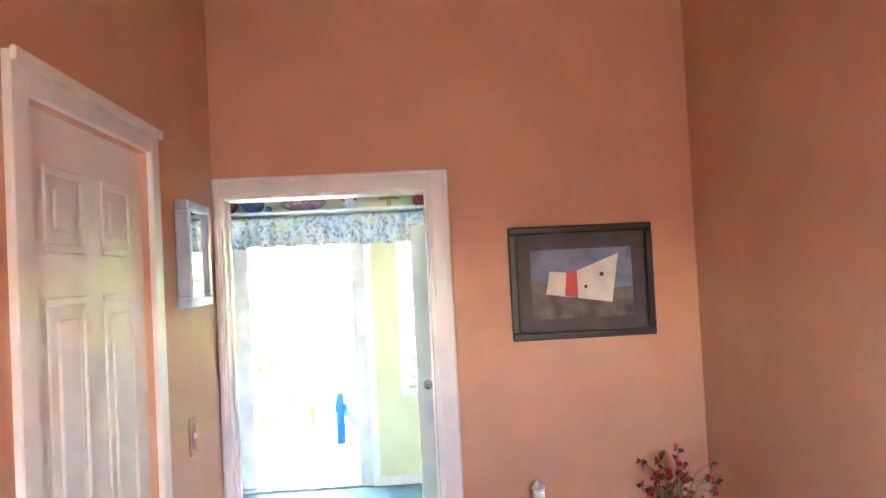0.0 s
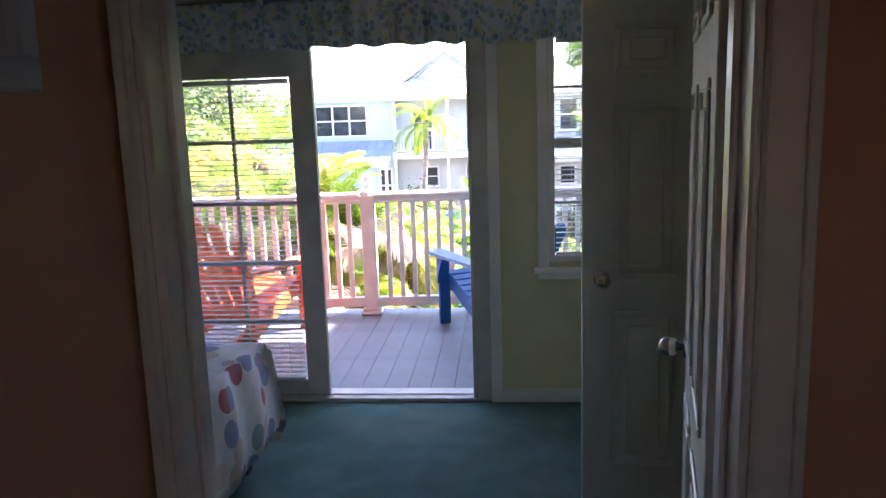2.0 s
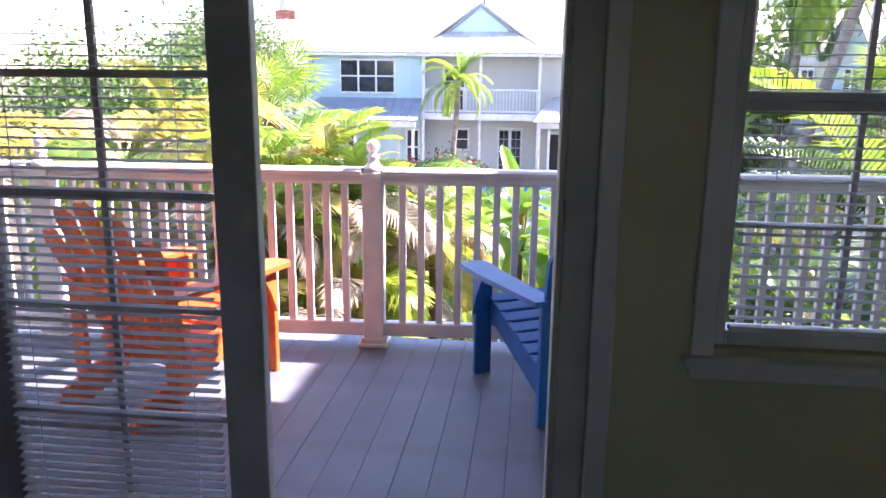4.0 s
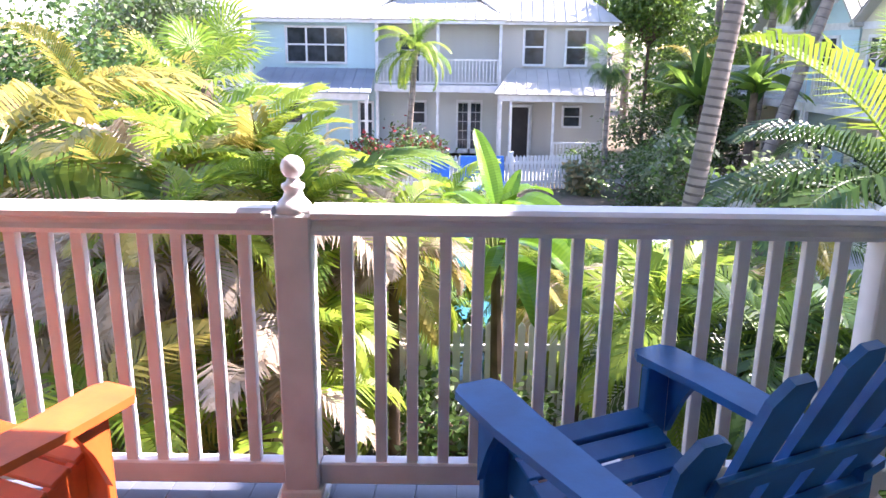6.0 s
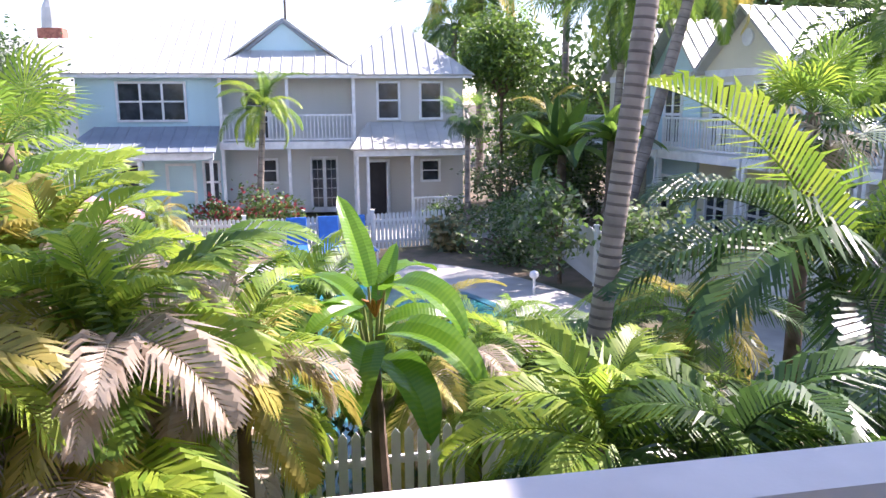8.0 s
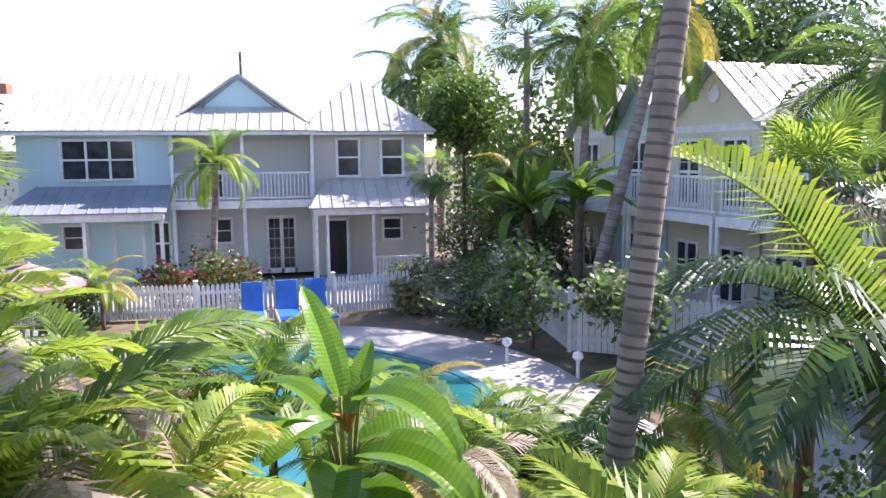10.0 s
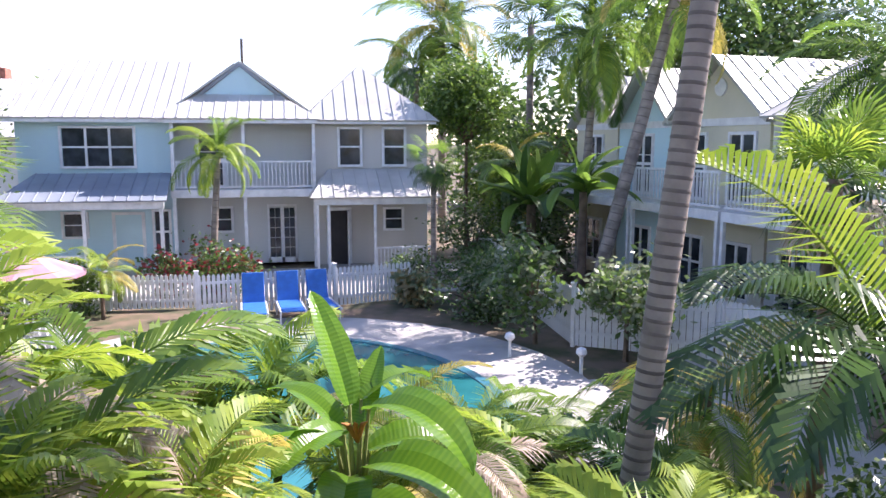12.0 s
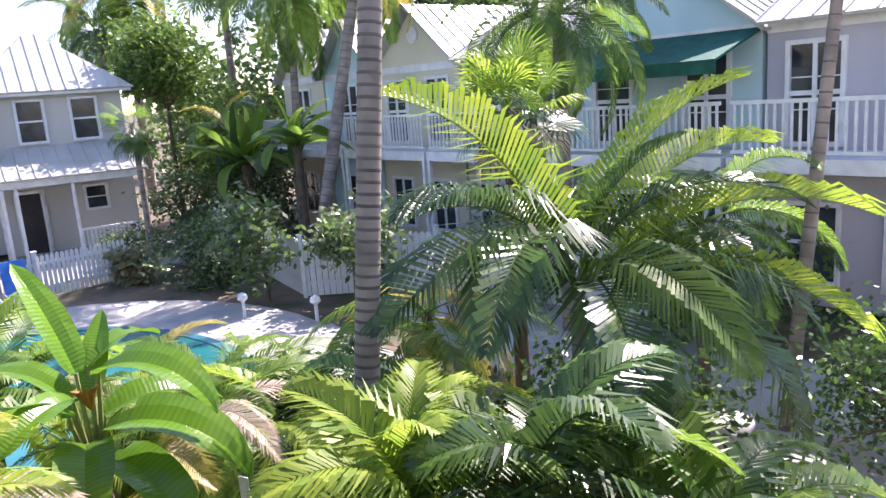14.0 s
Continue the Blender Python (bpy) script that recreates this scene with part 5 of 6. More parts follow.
# ---------- planting ----------
def add_frond(bm, length, droop, width, pairs, rng, thin=0.022, fold=0.5, rachis=0.012):
    """A feather leaf along +x that rises and arches; slender leaflets on both sides."""
    def at(s):
        ang = droop[0] + (droop[1] - droop[0]) * s
        return ang
    pts, p = [], Vector((0, 0, 0))
    n = 14
    for i in range(n + 1):
        pts.append(p.copy())
        a = at(i / n)
        p = p + Vector((math.cos(a), 0, math.sin(a))) * (length / n)
    add_tube(bm, pts, [rachis * (1 - 0.85 * i / n) for i in range(n + 1)], 4, False)
    for i in range(pairs):
        s = 0.14 + 0.86 * (i + 0.5) / pairs
        k = min(int(s * n), n - 1)
        q = pts[k].lerp(pts[k + 1], s * n - k)
        a = at(s)
        fwd, up = Vector((math.cos(a), 0, math.sin(a))), Vector((-math.sin(a), 0, math.cos(a)))
        ll = width * (math.sin(math.pi * min(1, 0.12 + 0.88 * s)) ** 0.6) * rng.uniform(0.85, 1.1)
        for sd_ in (-1, 1):
            side = Vector((0, sd_, 0))
            d = (side * 0.85 + fwd * (0.45 + 0.7 * s) + up * (fold + rng.uniform(-0.12, 0.12))).normalized()
            dn = (d + Vector((0, 0, -0.75 - rng.uniform(0, 0.4)))).normalized()
            w = fwd.cross(d).cross(d).normalized() * thin
            m1, tip = q + d * ll * 0.5, q + d * ll * 0.5 + dn * ll * 0.55
            vs = [bm.verts.new(v) for v in (q - w * 0.4, q + w * 0.4, m1 + w, m1 - w, tip)]
            bm.faces.new((vs[0], vs[1], vs[2], vs[3]))
            bm.faces.new((vs[3], vs[2], vs[4]))


def add_fan(bm, r, stalk, rng, blades=24):
    """A fan leaf on a stalk along +x."""
    add_tube(bm, [(0, 0, 0), (stalk * 0.5, 0, 0.06), (stalk, 0, 0)], [0.012, 0.01, 0.008], 4, False)
    for i in range(blades):
        a = radians(-125 + 250 * i / (blades - 1))
        d = Vector((math.cos(a), math.sin(a), 0.12 * math.cos(a)))
        w = Vector((-math.sin(a), math.cos(a), 0)) * (r * 0.034)
        o = Vector((stalk, 0, 0))
        ll = r * (0.75 + 0.25 * math.cos(a)) * rng.uniform(0.92, 1.05)
        mid = o + d * ll * 0.62 + Vector((0, 0, 0.015 * (i % 2)))
        tip = o + d * ll + Vector((0, 0, -0.24 * ll))
        vs = [bm.verts.new(v) for v in (o, mid + w, tip, mid - w)]
        bm.faces.new(vs)


def add_paddle(bm, length, width, droop, rng, torn=0.0):
    """A broad paddle leaf along +x with a folded midrib and a wavy edge."""
    n = 12
    p = Vector((0, 0, 0))
    rows2 = []
    for i in range(n + 1):
        s = i / n
        a = droop[0] + (droop[1] - droop[0]) * s
        w = width * (math.sin(math.pi * min(1, 0.06 + 0.94 * s ** 0.8)) ** 0.55) * (0.97 if i < n else 0.1)
        wave = 0.03 * math.sin(s * 17) * width
        up = Vector((-math.sin(a), 0, math.cos(a)))
        rows2.append([bm.verts.new(p + Vector((0, -w, 0)) + up * (w * 0.35 + wave)), bm.verts.new(p + Vector((0, -w * 0.5, 0)) + up * w * 0.22), bm.verts.new(p), bm.verts.new(p + Vector((0, w * 0.5, 0)) + up * w * 0.22), bm.verts.new(p + Vector((0, w, 0)) + up * (w * 0.35 - wave))])
        p = p + Vector((math.cos(a), 0, math.sin(a))) * (length / n)
    for r, s in zip(rows2, rows2[1:]):
        for k in range(4):
            if torn and k in (0, 3) and rng.random() < torn:
                continue
            bm.faces.new((r[k], r[k + 1], s[k + 1], s[k]))


def mesh_of(name, build, mat):
    bm = bmesh.new()
    build(bm)
    me = bpy.data.meshes.new(name)
    bm.to_mesh(me)
    bm.free()
    me.materials.append(mat)
    return me


R0 = random.Random(11)
MESH = {}
for key, mat in (("palm", L_PALM), ("lime", L_LIME), ("dry", L_DRY), ("gold", L_GOLD), ("dark", L_DARK)):
    MESH[key] = [mesh_of("frond", lambda bm, v=v: add_frond(bm, 2.0, (radians(55 - 16 * v), radians(-55 - 10 * v)), 0.46, 54, R0, 0.0125, 0.45 - 0.2 * v), mat) for v in range(3)]
    MESH[key + "_near"] = [mesh_of("frond", lambda bm, v=v: add_frond(bm, 2.0, (radians(55 - 16 * v), radians(-55 - 10 * v)), 0.62, 31, R0, 0.027, 0.5 - 0.2 * v, 0.018), mat) for v in range(3)]
    MESH[key + "_fan"] = [mesh_of("fan_leaf", lambda bm: add_fan(bm, 0.75, 0.75, R0), mat)]
    MESH[key + "_paddle"] = [mesh_of("leaf", lambda bm, v=v: add_paddle(bm, 1.3, 0.2, (radians(40), radians((30, -25, -60)[v])), R0, 0.0), mat) for v in range(3)]
MESH["ban"] = [mesh_of("leaf", lambda bm, v=v: add_paddle(bm, 1.05, 0.14, (radians(30), radians((25, -30, -70)[v])), R0, (0, 0.1, 0.25)[v]), L_BAN) for v in range(3)]
MESH["broad"] = [mesh_of("leaf", lambda bm, v=v: add_paddle(bm, 1.0, (0.15, 0.17, 0.18)[v], (radians((12, 34, 45)[v]), radians((-6, -34, -60)[v])), R0, (0, 0.03, 0.08)[v]), L_BAN) for v in range(3)]
# long fronds in lime and dark leaf colours, to paint backlight and shade
for key, mat in (("long_backlit", L_LIME), ("long_palm", L_PALM), ("long_shaded", L_DARK)):
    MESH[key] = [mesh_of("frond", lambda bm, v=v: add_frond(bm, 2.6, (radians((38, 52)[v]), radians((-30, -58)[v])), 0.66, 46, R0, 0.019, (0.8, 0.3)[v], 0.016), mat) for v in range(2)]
COUNT = {"n": 0}


def aim_leaf(me, root, base, tip, bank=0.0):
    """Lays a leaf mesh so that it runs from base to tip, both relative to its plant, with its arch upward."""
    end = max((v.co for v in me.vertices), key=lambda c: c.x)
    flat = math.atan2(end.z, end.x)
    span = math.hypot(end.x, end.z)
    d = Vector(tip) - Vector(base)
    az, el = math.atan2(d.y, d.x), math.atan2(d.z, math.hypot(d.x, d.y))
    o = new(me.name.split(".")[0], me)
    o.parent = root
    o.matrix_basis = Matrix.Translation(base) @ Matrix.Rotation(az, 4, "Z") @ Matrix.Rotation(flat - el, 4, "Y") @ pose(0, 0, 0, bank, 0, 0) @ Matrix.Scale(d.length / span, 4)
    return o


def ringed_trunk(root, pts, radii, rings, mat=M_TRUNK):
    bm = bmesh.new()
    add_tube(bm, pts, radii, 14)
    link("trunk", bm, mat, root, "", True)
    if rings:
        bm = bmesh.new()
        P = [Vector(p) for p in pts]
        for i in range(rings):
            s = (i + 0.5) / rings * (len(P) - 1)
            k = min(int(s), len(P) - 2)
            q = P[k].lerp(P[k + 1], s - k)
            r = radii[k] + (radii[k + 1] - radii[k]) * (s - k)
            dr = (P[k + 1] - P[k]).normalized()
            add_tube(bm, [q - dr * 0.012, q, q + dr * 0.012], [r, r * 1.045, r], 14, False)
        tagged(link("leaf_scar", bm, M_RING, root, "darker leaf-scar rings", True), kind="stuff")


def palm(x, y, ztop, fronds, scale, keys, label, spread=(25, 80), zbase=GROUND, lean=(0, 0), r=0.07, rings=0, up=8, suffix="", turn=None, kindname="palm_tree"):
    """A palm: trunk from the ground to ztop, and a head of leaves."""
    COUNT["n"] += 1
    rng = random.Random(COUNT["n"] * 7 + 1)
    root = thing(kindname, label, "palm tree", pose(x, y, 0), "garden palms")
    n = 9
    pts = [(lean[0] * (i / n - 1) * 1.0, lean[1] * (i / n - 1), zbase + (ztop - zbase) * i / n) for i in range(n + 1)]
    ringed_trunk(root, pts, [r * (1.25 - 0.35 * i / n) for i in range(n + 1)], rings, M_TRUNK if rings else M_BARK)
    for i in range(fronds):
        key = rng.choice(keys if isinstance(keys, list) else keys[0 if i < 0.4 * fronds else 1])
        me = rng.choice(MESH[key + suffix])
        o = new(me.name.split(".")[0], me)
        o.parent = root
        az = i * 137.5 + rng.uniform(-15, 15) if turn is None else turn[0] + (turn[1] - turn[0]) * (i + rng.uniform(0.2, 0.8)) / fronds
        tilt = spread[0] + (spread[1] - spread[0]) * (i / max(1, fronds - 1)) + rng.uniform(-8, 8)
        s = scale * rng.uniform(0.85, 1.12)
        o.matrix_basis = Matrix.Translation((0, 0, ztop + rng.uniform(-0.08, 0.02))) @ pose(0, 0, 0, 0, 0, az) @ pose(0, 0, 0, rng.uniform(-25, 25), tilt - 45, 0) @ Matrix.Scale(s, 4)
    return root


def leafy(name, label, x, y, z0, rx, ry, rz, count, size, mats, trunk=True, cat="shrub", seed=0, kind=""):
    """A shrub or tree: limbs and many small leaves in clumps with gaps."""
    rng = random.Random(seed * 31 + 5)
    root = thing(name, label, cat, pose(x, y, 0), kind=kind)
    clumps = []
    for i in range(max(8, min(90, int(count / 110)))):
        d = Vector((rng.gauss(0, 1), rng.gauss(0, 1), rng.gauss(0, 1))).normalized() * rng.uniform(0.45, 1.0)
        clumps.append(Vector((d.x * rx, d.y * ry, z0 + rz + d.z * rz)))
    bm = bmesh.new()
    foot = Vector((0, 0, GROUND))
    for c in clumps:
        mid = foot.lerp(Vector((0, 0, z0 + rz * 0.7)), 0.8)
        add_tube(bm, [foot, mid, mid.lerp(c, 0.6) + Vector((0, 0, 0.1)), c], [0.05 * rx + 0.02, 0.035 * rx + 0.012, 0.012, 0.006], 5, False)
    link("trunk" if trunk else "stems", bm, M_BARK, root)
    groups = [bmesh.new() for _ in mats]
    cr = 0.26 * (rx * ry * rz) ** (1 / 3)
    for i in range(count):
        c = rng.choice(clumps)
        p = c + Vector((rng.gauss(0, 1), rng.gauss(0, 1), rng.gauss(0, 0.8))) * cr
        if p.z < GROUND + 0.02:
            p.z = GROUND + rng.uniform(0.02, 0.3)
        d = Vector((rng.gauss(0, 1), rng.gauss(0, 1), rng.gauss(-0.2, 0.6))).normalized()
        s = d.cross(Vector((rng.gauss(0, 1), rng.gauss(0, 1), rng.gauss(0, 1)))).normalized() * size * 0.27
        L = size * rng.uniform(0.7, 1.3)
        t_ = groups[i % len(mats)]
        vs = [t_.verts.new(v) for v in (p, p + d * L * 0.5 + s, p + d * L, p + d * L * 0.5 - s)]
        t_.faces.new(vs)
    for b_, m_ in zip(groups, mats):
        tagged(link("crown", b_, m_, root), kind="stuff")
    return root


# the slim ringed palm that leans before the right-hand view
palm(3.04, 11.23, 6.6, 18, 1.35, ["palm", "gold", "lime"], "tall slim palm with a grey ringed trunk", (20, 95), lean=(1.1, 0.0), r=0.078, rings=120)
# paddle-leaved plant in the middle of the garden
ban = thing("bird_of_paradise_plant", "tall plant with broad bright green paddle leaves", "plant", pose(0.5, 11.95, 0))
bm = bmesh.new()
add_tube(bm, [(0.06, 0, GROUND), (0.05, 0, -2.0), (0, 0, -0.75)], [0.09, 0.08, 0.05], 8)
link("trunk", bm, M_BARK, ban)
for stem, tip, v, bank in (((-0.03, 0, -0.1), (-0.27, 0.4, 0.64), 0, 0), ((0.05, 0.02, -0.3), (0.24, 0.4, 0.2), 0, 0), ((0.10, -0.05, -0.12), (0.70, -0.62, -0.40), 2, 8),
                           ((0.06, 0.1, -0.1), (0.62, 0.5, -0.1), 1, 0), ((-0.08, -0.06, -0.25), (-0.56, -0.5, -0.36), 1, -20), ((-0.12, 0, -0.4), (-1.05, -0.55, -0.33), 1, 10),
                           ((0.08, -0.1, -0.5), (0.86, -0.65, -0.92), 2, 12), ((0.1, 0.05, -0.45), (0.95, 0.2, -0.62), 1, 10), ((-0.05, -0.15, -0.55), (-0.2, -0.9, -0.95), 2, -5),
                           ((-0.1, 0.1, -0.3), (-0.6, 0.6, -0.15), 1, 0), ((0.0, -0.1, -0.7), (0.4, -0.8, -1.2), 2, 0)):
    aim_leaf(MESH["broad"][v], ban, stem, tip, bank)
    bm = bmesh.new()
    add_tube(bm, [(0, 0, -0.95), (stem[0] * 0.6, stem[1] * 0.6, (stem[2] - 0.95) / 2), stem], [0.024, 0.018, 0.012], 6)
    link("leaf_stalk", bm, M_STALK, ban)
for k in range(3):
    bm = bmesh.new()
    add_tube(bm, [(0.02, -0.05, -0.35), (0.05 * k - 0.05, -0.12, -0.2), (0.09 * k - 0.1, -0.17, -0.16)], [0.012, 0.02, 0.003], 6)
    link("flower_bract", bm, M_FLOWER, ban, "orange brown flower bract")

P = palm
# near left clump with browned leaves
P(-1.1, 10.1, 0.0, 24, 0.56, (["lime", "lime", "palm"], ["dry", "dry", "dry", "gold"]), "areca palm with fresh lime shoots over dry brown fronds", (-20, 82), r=0.05, suffix="_near")
P(-0.45, 10.7, -0.35, 22, 0.5, (["lime", "dry"], ["dry", "dry", "dry", "gold"]), "areca palm with many dry brown fronds", (-5, 85), r=0.05, suffix="_near")
P(-2.0, 9.6, -0.1, 22, 0.55, (["lime", "gold"], ["dry", "lime", "gold", "dry"]), "areca palm with golden drooping fronds", (-10, 85), r=0.05, suffix="_near")
P(-1.75, 11.4, 0.0, 20, 0.65, (["lime", "lime", "gold"], ["dry", "lime", "lime"]), "areca palm with upright lime fronds", (-20, 75), r=0.05, suffix="_near")
P(-2.6, 10.6, -0.4, 18, 0.75, ["lime", "dry", "gold", "dry"], "areca palm with lime and dry fronds", (0, 88), r=0.06, suffix="_near")
P(-3.0, 11.2, -0.3, 18, 0.9, ["lime", "gold", "dry"], "areca palm with yellowing fronds", (0, 90), r=0.06, suffix="_near")
P(-1.3, 9.4, -1.3, 16, 0.65, ["lime", "gold", "dry", "dry"], "low areca palm with mixed fronds", (0, 90), r=0.05, suffix="_near")
P(-2.3, 9.0, -1.4, 14, 0.7, ["lime", "gold"], "low areca palm with yellowing fronds", (0, 90), r=0.05, suffix="_near")
P(-1.6, 13.2, -0.6, 16, 0.9, ["lime", "palm"], "bright areca palm in the garden", (10, 90), r=0.06, suffix="_near")
P(-3.4, 14.0, -0.3, 16, 1.0, ["lime", "palm"], "bright areca palm in the garden", (10, 90), r=0.06, suffix="_near")
P(-4.6, 11.5, 0.35, 16, 1.2, ["gold", "dry", "palm"], "palm with drooping golden fronds", (15, 105), r=0.09, suffix="_near")
P(-6.0, 16.0, 0.4, 18, 1.1, ["palm", "gold"], "garden palm with full crown", (10, 95), r=0.09)
rg = random.Random(77)
for k in range(20):
    yy = rg.uniform(10.0, 15.6)
    xx = rg.uniform(-4.6, -1.1) if yy < 12.4 else rg.uniform(-4.6, 0.0)
    top = rg.uniform(-1.0, -0.35) if yy < 12.4 else rg.uniform(-1.5, -0.95)
    P(xx, yy, top, 15, rg.uniform(0.6, 0.8), [["lime", "lime", "palm"], ["dry", "dry", "gold"], ["lime", "gold", "dry"], ["dry", "dry", "lime"]][k % 4], ["areca palm with fresh lime fronds", "areca palm with dry and golden fronds", "areca palm with mixed golden fronds", "areca palm with mostly dry brown fronds"][k % 4], (0, 88), r=0.045, suffix="_near")
for k in range(6):
    P(rg.uniform(2.2, 4.4), rg.uniform(10.8, 13.6), rg.uniform(-1.9, -1.4), 14, rg.uniform(0.65, 0.85), ["palm", "dark", "lime"], "green areca palm in the shaded garden", (15, 98), r=0.045, suffix="_near")
for k in range(8):
    P(rg.uniform(0.9, 2.6), rg.uniform(13.4, 15.6), rg.uniform(-2.1, -1.65), 15, rg.uniform(0.75, 0.95), ["palm", "lime", "gold"] if k % 2 else ["palm", "lime", "dry"], "arching areca palm beside the pool path", (20, 100), r=0.045)
# right near clumps
P(1.95, 10.2, -0.85, 16, 0.6, ["lime", "lime", "palm"], "bright green young palm below the balcony", (-12, 82), r=0.05, suffix="_near")
P(2.75, 10.1, -1.0, 18, 0.72, ["dark", "dark", "palm"], "green areca palm below the balcony", (0, 92), r=0.05, suffix="_near")
P(1.5, 13.6, -1.45, 16, 0.8, ["palm", "lime", "dry"], "arching palm beside the pool", (20, 95), r=0.05)
P(2.0, 14.8, -1.7, 14, 0.75, ["palm", "gold"], "arching palm beside the pool", (20, 95), r=0.05)
P(3.6, 9.4, -1.4, 16, 0.85, ["palm", "dark"], "green palm beside the gate", (15, 95), r=0.05, suffix="_near")
# big feathery palm on the right
big = thing("palm_tree", "large feathery palm, backlit and shaded fronds set apart by colour", "palm tree", pose(5.0, 12.05, 0), "garden palms")
ringed_trunk(big, [(0.1, 0.1, GROUND), (0.08, 0.05, -2.0), (0.02, 0, -0.9), (0, 0, -0.35)], [0.12, 0.10, 0.09, 0.06], 12)
# leaf colour carries the light: lime where backlit, dark where shaded
for (dx, dy, z), key, v, bank in (((-2.3, -0.5, 1.6), "long_backlit", 0, 12), ((2.1, -0.45, 1.5), "long_backlit", 0, -10), ((2.85, -1.45, 0.0), "long_backlit", 0, 0), ((2.2, -1.85, -1.1), "long_backlit", 0, 0),
                                  ((3.0, -0.1, 0.7), "long_backlit", 0, 0), ((-2.8, -1.05, -0.05), "long_shaded", 0, 0), ((-0.3, -2.25, -0.7), "long_palm", 1, 10), ((-1.2, -2.1, -1.35), "long_shaded", 1, 0),
                                  ((-2.2, -1.5, -0.25), "long_shaded", 1, 0), ((2.5, 1.4, 0.3), "long_shaded", 0, 0), ((-0.1, 1.2, 0.9), "long_palm", 0, 0), ((-2.4, -0.75, 0.65), "long_shaded", 0, 0),
                                  ((1.3, -1.85, -0.95), "long_shaded", 1, 0), ((0.6, -0.9, 1.05), "long_shaded", 0, 0), ((1.6, -1.5, 0.25), "long_shaded", 1, 0), ((-1.0, 1.8, 0.2), "long_shaded", 1, 0), ((0.6, -2.1, -1.7), "long_shaded", 1, 0)):
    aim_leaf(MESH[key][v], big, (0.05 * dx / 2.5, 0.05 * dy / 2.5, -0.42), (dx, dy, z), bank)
P(8.6, 13.4, -0.5, 18, 1.1, ["dark", "palm", "dark"], "large dark feathery palm", (15, 100), r=0.08)
P(4.4, 14.0, -1.0, 14, 0.9, ["gold", "palm", "dark"], "low arching palm with golden fronds", (25, 100), r=0.06)
# fan palms
P(5.8, 14.05, 1.3, 46, 0.68, (["palm", "palm", "lime"], ["dark", "palm", "dark", "dry"]), "fan palm with a dense round crown", (-25, 128), r=0.09, suffix="_fan")
P(-5.4, 19.5, 0.8, 26, 1.3, ["palm", "lime"], "fan palm with a pale shaggy trunk", (-10, 110), r=0.2, suffix="_fan")
P(-7.6, 22.5, 0.6, 24, 1.3, ["palm", "gold"], "fan palm among the garden trees", (-10, 110), r=0.18, suffix="_fan")
P(4.55, 31.0, 1.25, 22, 0.8, ["dark", "palm", "palm"], "slim fan palm before the taupe house", (0, 125), r=0.09, rings=20, suffix="_fan")
P(-2.2, 31.5, 1.35, 18, 0.95, ["lime", "palm"], "light green palm before the balcony house", (0, 108), r=0.1, rings=20, lean=(0.35, 0))
P(-5.1, 28.5, -1.9, 12, 0.8, ["lime", "gold"], "young palm beside the fence", (5, 70), r=0.05)
# tall palms behind
P(7.95, 47, 7.6, 30, 2.3, ["palm", "gold", "dark", "palm"], "tall coconut palm behind the houses", (0, 118), r=0.2, rings=30)
P(6.2, 45, 5.3, 24, 1.8, ["palm", "dark"], "tall coconut palm behind the houses", (0, 118), r=0.18, rings=30)
P(10.6, 40, 6.9, 28, 1.7, ["dark", "palm"], "tall dark palm behind the garden trees", (-15, 100), r=0.16, rings=30, suffix="_fan")
P(9.6, 30.0, 5.0, 34, 1.5, ["palm", "palm", "dark", "lime"], "tall slender palm by the terrace", (-10, 120), lean=(0.45, 0), r=0.12, rings=40)
P(10.15, 26.0, 5.5, 20, 1.5, ["palm", "gold"], "leaning palm before the terrace", (10, 110), lean=(2.25, 0), r=0.16, rings=40)
P(9.25, 17.0, 2.75, 30, 1.15, ["dark", "palm", "palm"], "palm with drooping dark fronds before the terrace", (5, 112), r=0.12, rings=30)
P(9.6, 12.0, 4.2, 12, 1.1, ["palm", "dark"], "slender palm before the lilac house", (10, 90), lean=(1.15, 0), r=0.075, rings=40)
P(7.7, 30.5, -0.3, 22, 1.65, ["dark", "palm", "palm"], "traveller palm beside the taupe house", (-5, 75), r=0.16, suffix="_paddle")
P(8.2, 33.5, 0.6, 26, 1.2, ["palm", "dark", "gold"], "feathery palm beside the taupe house", (0, 118), r=0.12)
P(8.3, 27.5, 0.3, 14, 1.4, ["dark", "palm"], "banana plants beside the white fence", (5, 70), r=0.12, suffix="_paddle")
# trees and shrubs
leafy("broadleaf_tree", "bright broadleaf tree beside the taupe house", 7.0, 37.0, 1.75, 1.5, 1.5, 1.6, 8000, 0.2, [L_MID, L_PALM], cat="tree", seed=1)
leafy("broadleaf_tree", "dense broadleaf tree behind the white fence", 9.8, 39.0, -2.4, 2.5, 2.2, 2.3, 11000, 0.22, [L_MID, L_PALM], cat="tree", seed=2)
leafy("broadleaf_tree", "tall dark tree behind the terrace", 19.0, 38.0, 2.0, 6.5, 5, 3.6, 21000, 0.32, [L_DARK, L_MID], cat="tree", seed=3)
leafy("broadleaf_tree", "tall tree behind the terrace roofs", 26.0, 26.0, 2.0, 6, 7, 3.6, 18000, 0.32, [L_MID, L_DARK], cat="tree", seed=4)
leafy("broadleaf_tree", "leafy tree at the edge of the blue house", -9.6, 27.0, -0.4, 1.9, 1.8, 1.9, 12600, 0.16, [L_MID, L_GREY], cat="tree", seed=5)
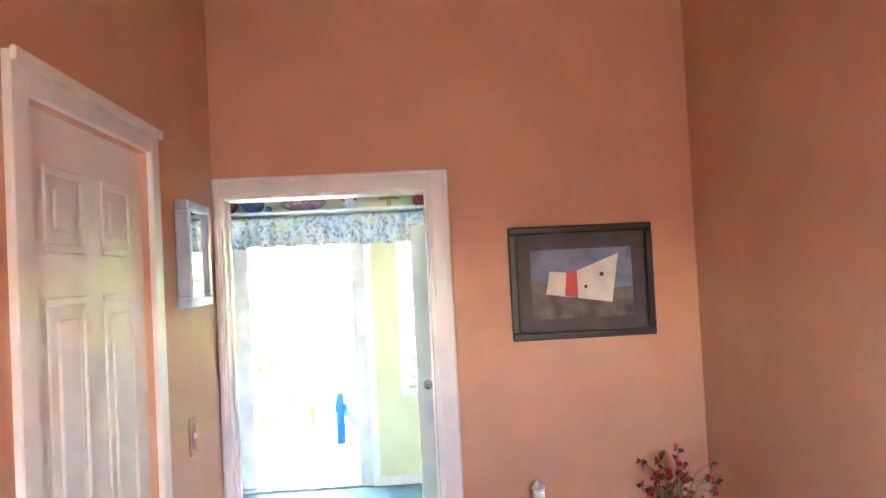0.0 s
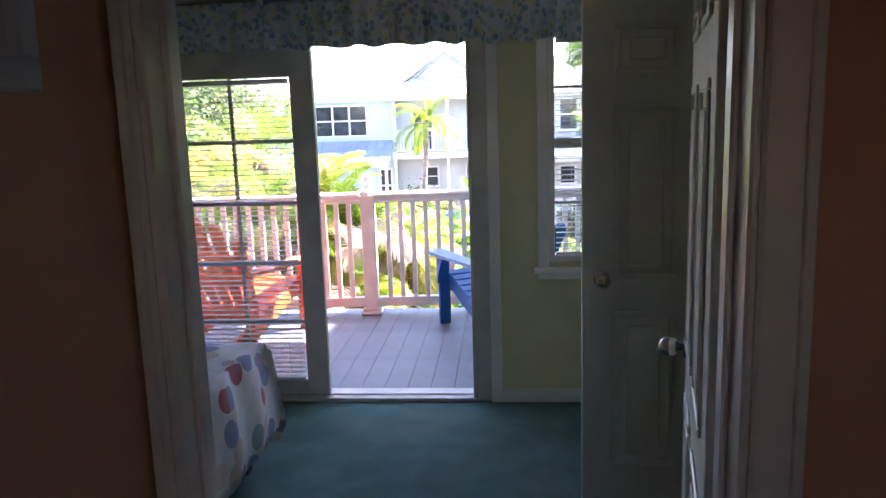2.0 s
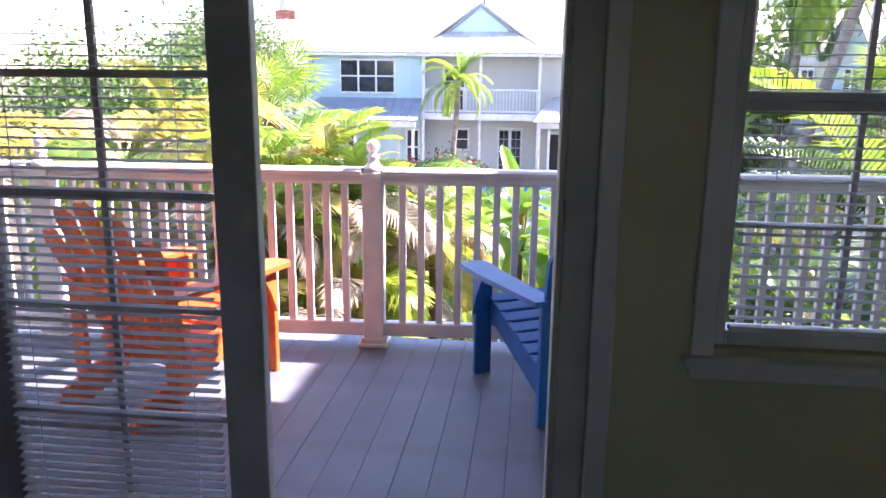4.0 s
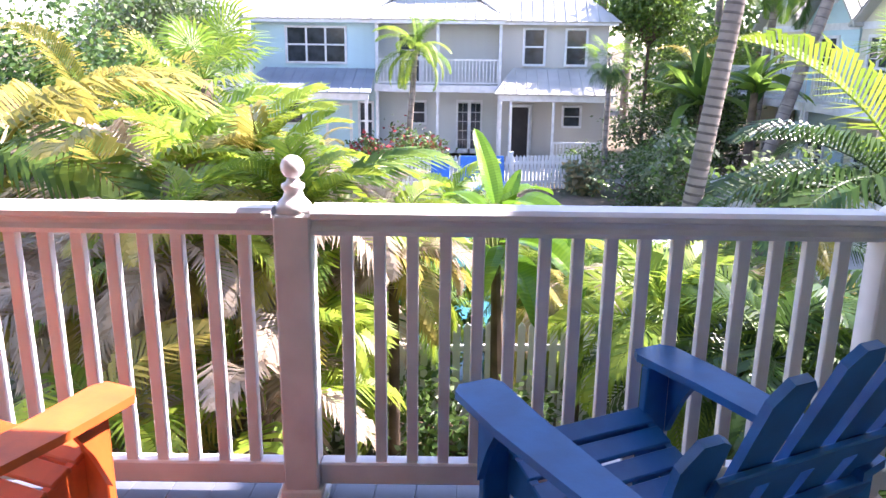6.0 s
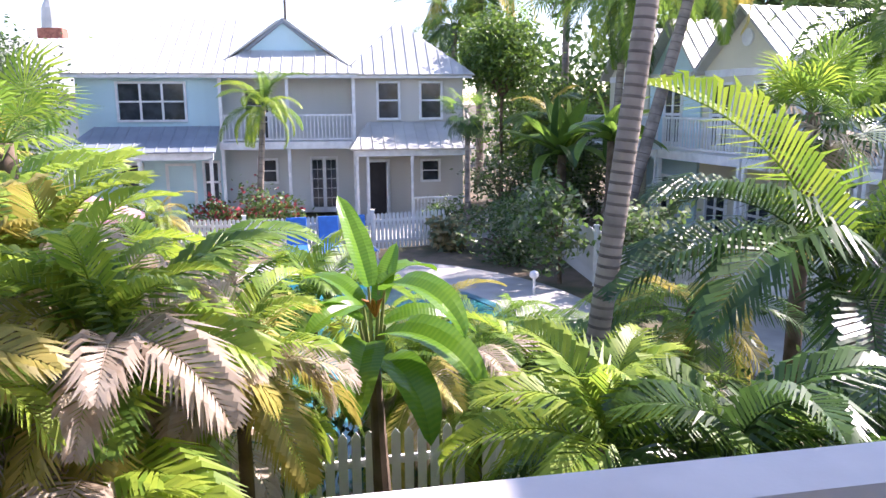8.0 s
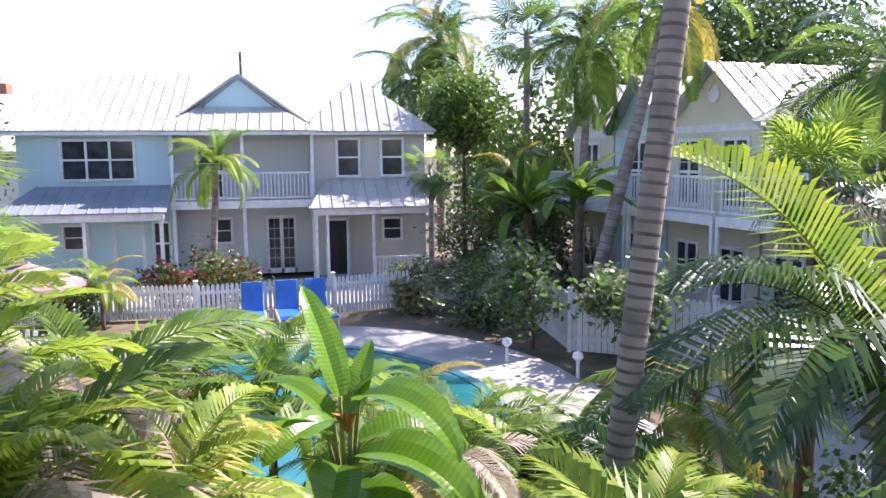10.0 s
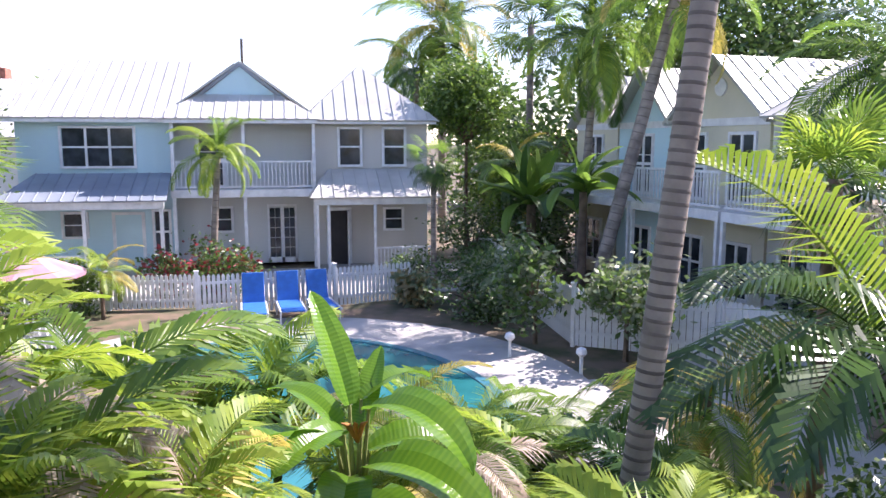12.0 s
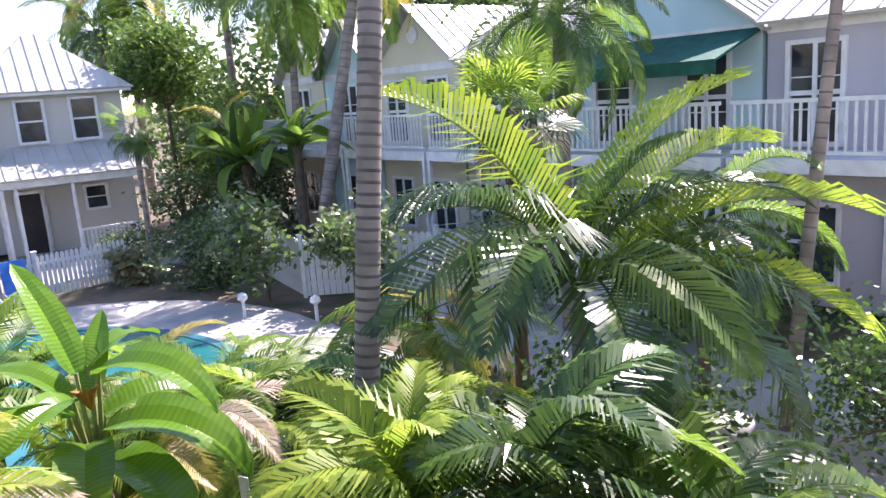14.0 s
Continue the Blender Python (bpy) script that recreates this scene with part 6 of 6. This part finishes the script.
leafy("broadleaf_tree", "dark tree beside the blue house", -12.0, 33.0, -1.0, 2.4, 2.2, 2.4, 12600, 0.19, [L_DARK, L_MID], cat="tree", seed=6)
leafy("broadleaf_tree", "garden tree beyond the palms", -8.0, 17.5, -1.6, 2.2, 2.0, 2.0, 12600, 0.14, [L_MID, L_DARK], cat="tree", seed=7)
leafy("sea_grape_shrub", "pale green shrub against the white fence", 5.7, 23.8, GROUND + 0.5, 0.9, 0.9, 1.05, 1500, 0.2, [L_GREY, L_MID], seed=8)
leafy("sea_grape_shrub", "pale green shrub against the white fence", 7.2, 22.0, GROUND + 0.5, 1.0, 0.9, 1.0, 1500, 0.2, [L_GREY, L_MID], seed=9)
leafy("shrub", "dark green mounded shrub beside the pool", 4.9, 26.8, GROUND, 1.3, 1.5, 0.75, 2600, 0.14, [L_MID, L_GREY, L_DARK], seed=10)
leafy("shrub", "dark green mounded shrub beside the pool", 6.2, 28.8, GROUND, 1.1, 1.6, 0.85, 2200, 0.15, [L_MID, L_GREY, L_DARK], seed=11)
leafy("shrub", "tall dark shrub beside the white fence", 6.2, 32.6, GROUND, 1.2, 1.2, 1.5, 3200, 0.16, [L_MID, L_GREY, L_DARK], seed=31)
leafy("shrub", "tall dark shrub behind the white fence", 8.4, 31.5, GROUND, 1.4, 1.4, 1.7, 3200, 0.18, [L_MID, L_GREY, L_DARK], seed=32)
leafy("shrub", "olive green shrub beside the porch", 4.2, 31.6, GROUND, 1.1, 0.7, 0.65, 1500, 0.14, [L_MID, L_GREY, L_DARK], seed=12)
leafy("ornamental_grass", "straw coloured ornamental grass clump", 3.6, 28.7, GROUND, 0.7, 0.5, 0.45, 900, 0.26, [L_STRAW, L_GREY], seed=13)
leafy("flowering_shrub", "green shrub with red flowers before the house", -2.3, 31.3, GROUND, 1.3, 0.9, 0.95, 2400, 0.16, [L_DARK, L_MID, L_MID, L_MID, L_RED], seed=14)
leafy("flowering_shrub", "red leaved shrub before the house", -4.0, 31.0, GROUND, 0.7, 0.6, 0.75, 1100, 0.16, [L_MID, L_RED, L_DARK], seed=15)
leafy("shrub", "clipped green shrub by the fence", -6.2, 28.9, GROUND, 0.9, 0.6, 0.8, 1300, 0.14, [L_DARK, L_MID], seed=16)
leafy("shrub", "clipped green shrub by the fence", -8.2, 28.6, GROUND, 1.0, 0.7, 0.85, 1300, 0.14, [L_DARK, L_MID], seed=17)
leafy("shrub", "shady shrub under the ringed palm", 3.9, 12.0, GROUND, 1.2, 1.2, 0.9, 3200, 0.11, [L_DARK, L_MID], seed=18)
leafy("shrub", "glossy dark shrub below the terrace", 8.6, 10.4, GROUND, 1.4, 1.2, 1.0, 3600, 0.11, [L_DARK, L_DARK], seed=19)
leafy("shrub", "dense shrub below the big palm", 5.4, 11.9, GROUND, 1.3, 1.2, 1.1, 3600, 0.11, [L_DARK, L_MID], seed=20)
leafy("shrub", "leafy undergrowth below the balcony", -2.6, 10.4, GROUND, 1.7, 1.2, 0.85, 4200, 0.12, [L_DARK, L_MID, L_GREY], seed=21)
leafy("shrub", "leafy undergrowth beside the near fence", 0.2, 11.4, GROUND, 1.2, 0.5, 0.6, 2400, 0.12, [L_DARK, L_MID], seed=22)
leafy("shrub", "leafy undergrowth beyond the near fence", -1.6, 13.6, GROUND, 1.8, 0.8, 0.8, 2600, 0.14, [L_DARK, L_MID], seed=23)
leafy("shrub", "shrubs in front of the terrace", 10.2, 19.6, GROUND, 1.4, 1.6, 1.1, 2600, 0.18, [L_MID, L_GREY, L_DARK], seed=24)
leafy("shrub", "shrubs at the foot of the terrace", 10.6, 14.6, GROUND, 1.2, 1.6, 1.1, 2600, 0.16, [L_DARK, L_MID], seed=25)
leafy("distant_trees", "distant line of trees behind the houses", -20, 70, GROUND, 16, 3, 4.0, 5000, 0.8, [L_DARK, L_MID], cat="trees", seed=26, kind="stuff")
leafy("distant_trees", "distant line of trees behind the terrace", 24, 64, GROUND, 18, 3, 5.0, 5000, 0.8, [L_DARK, L_MID], cat="trees", seed=27, kind="stuff")
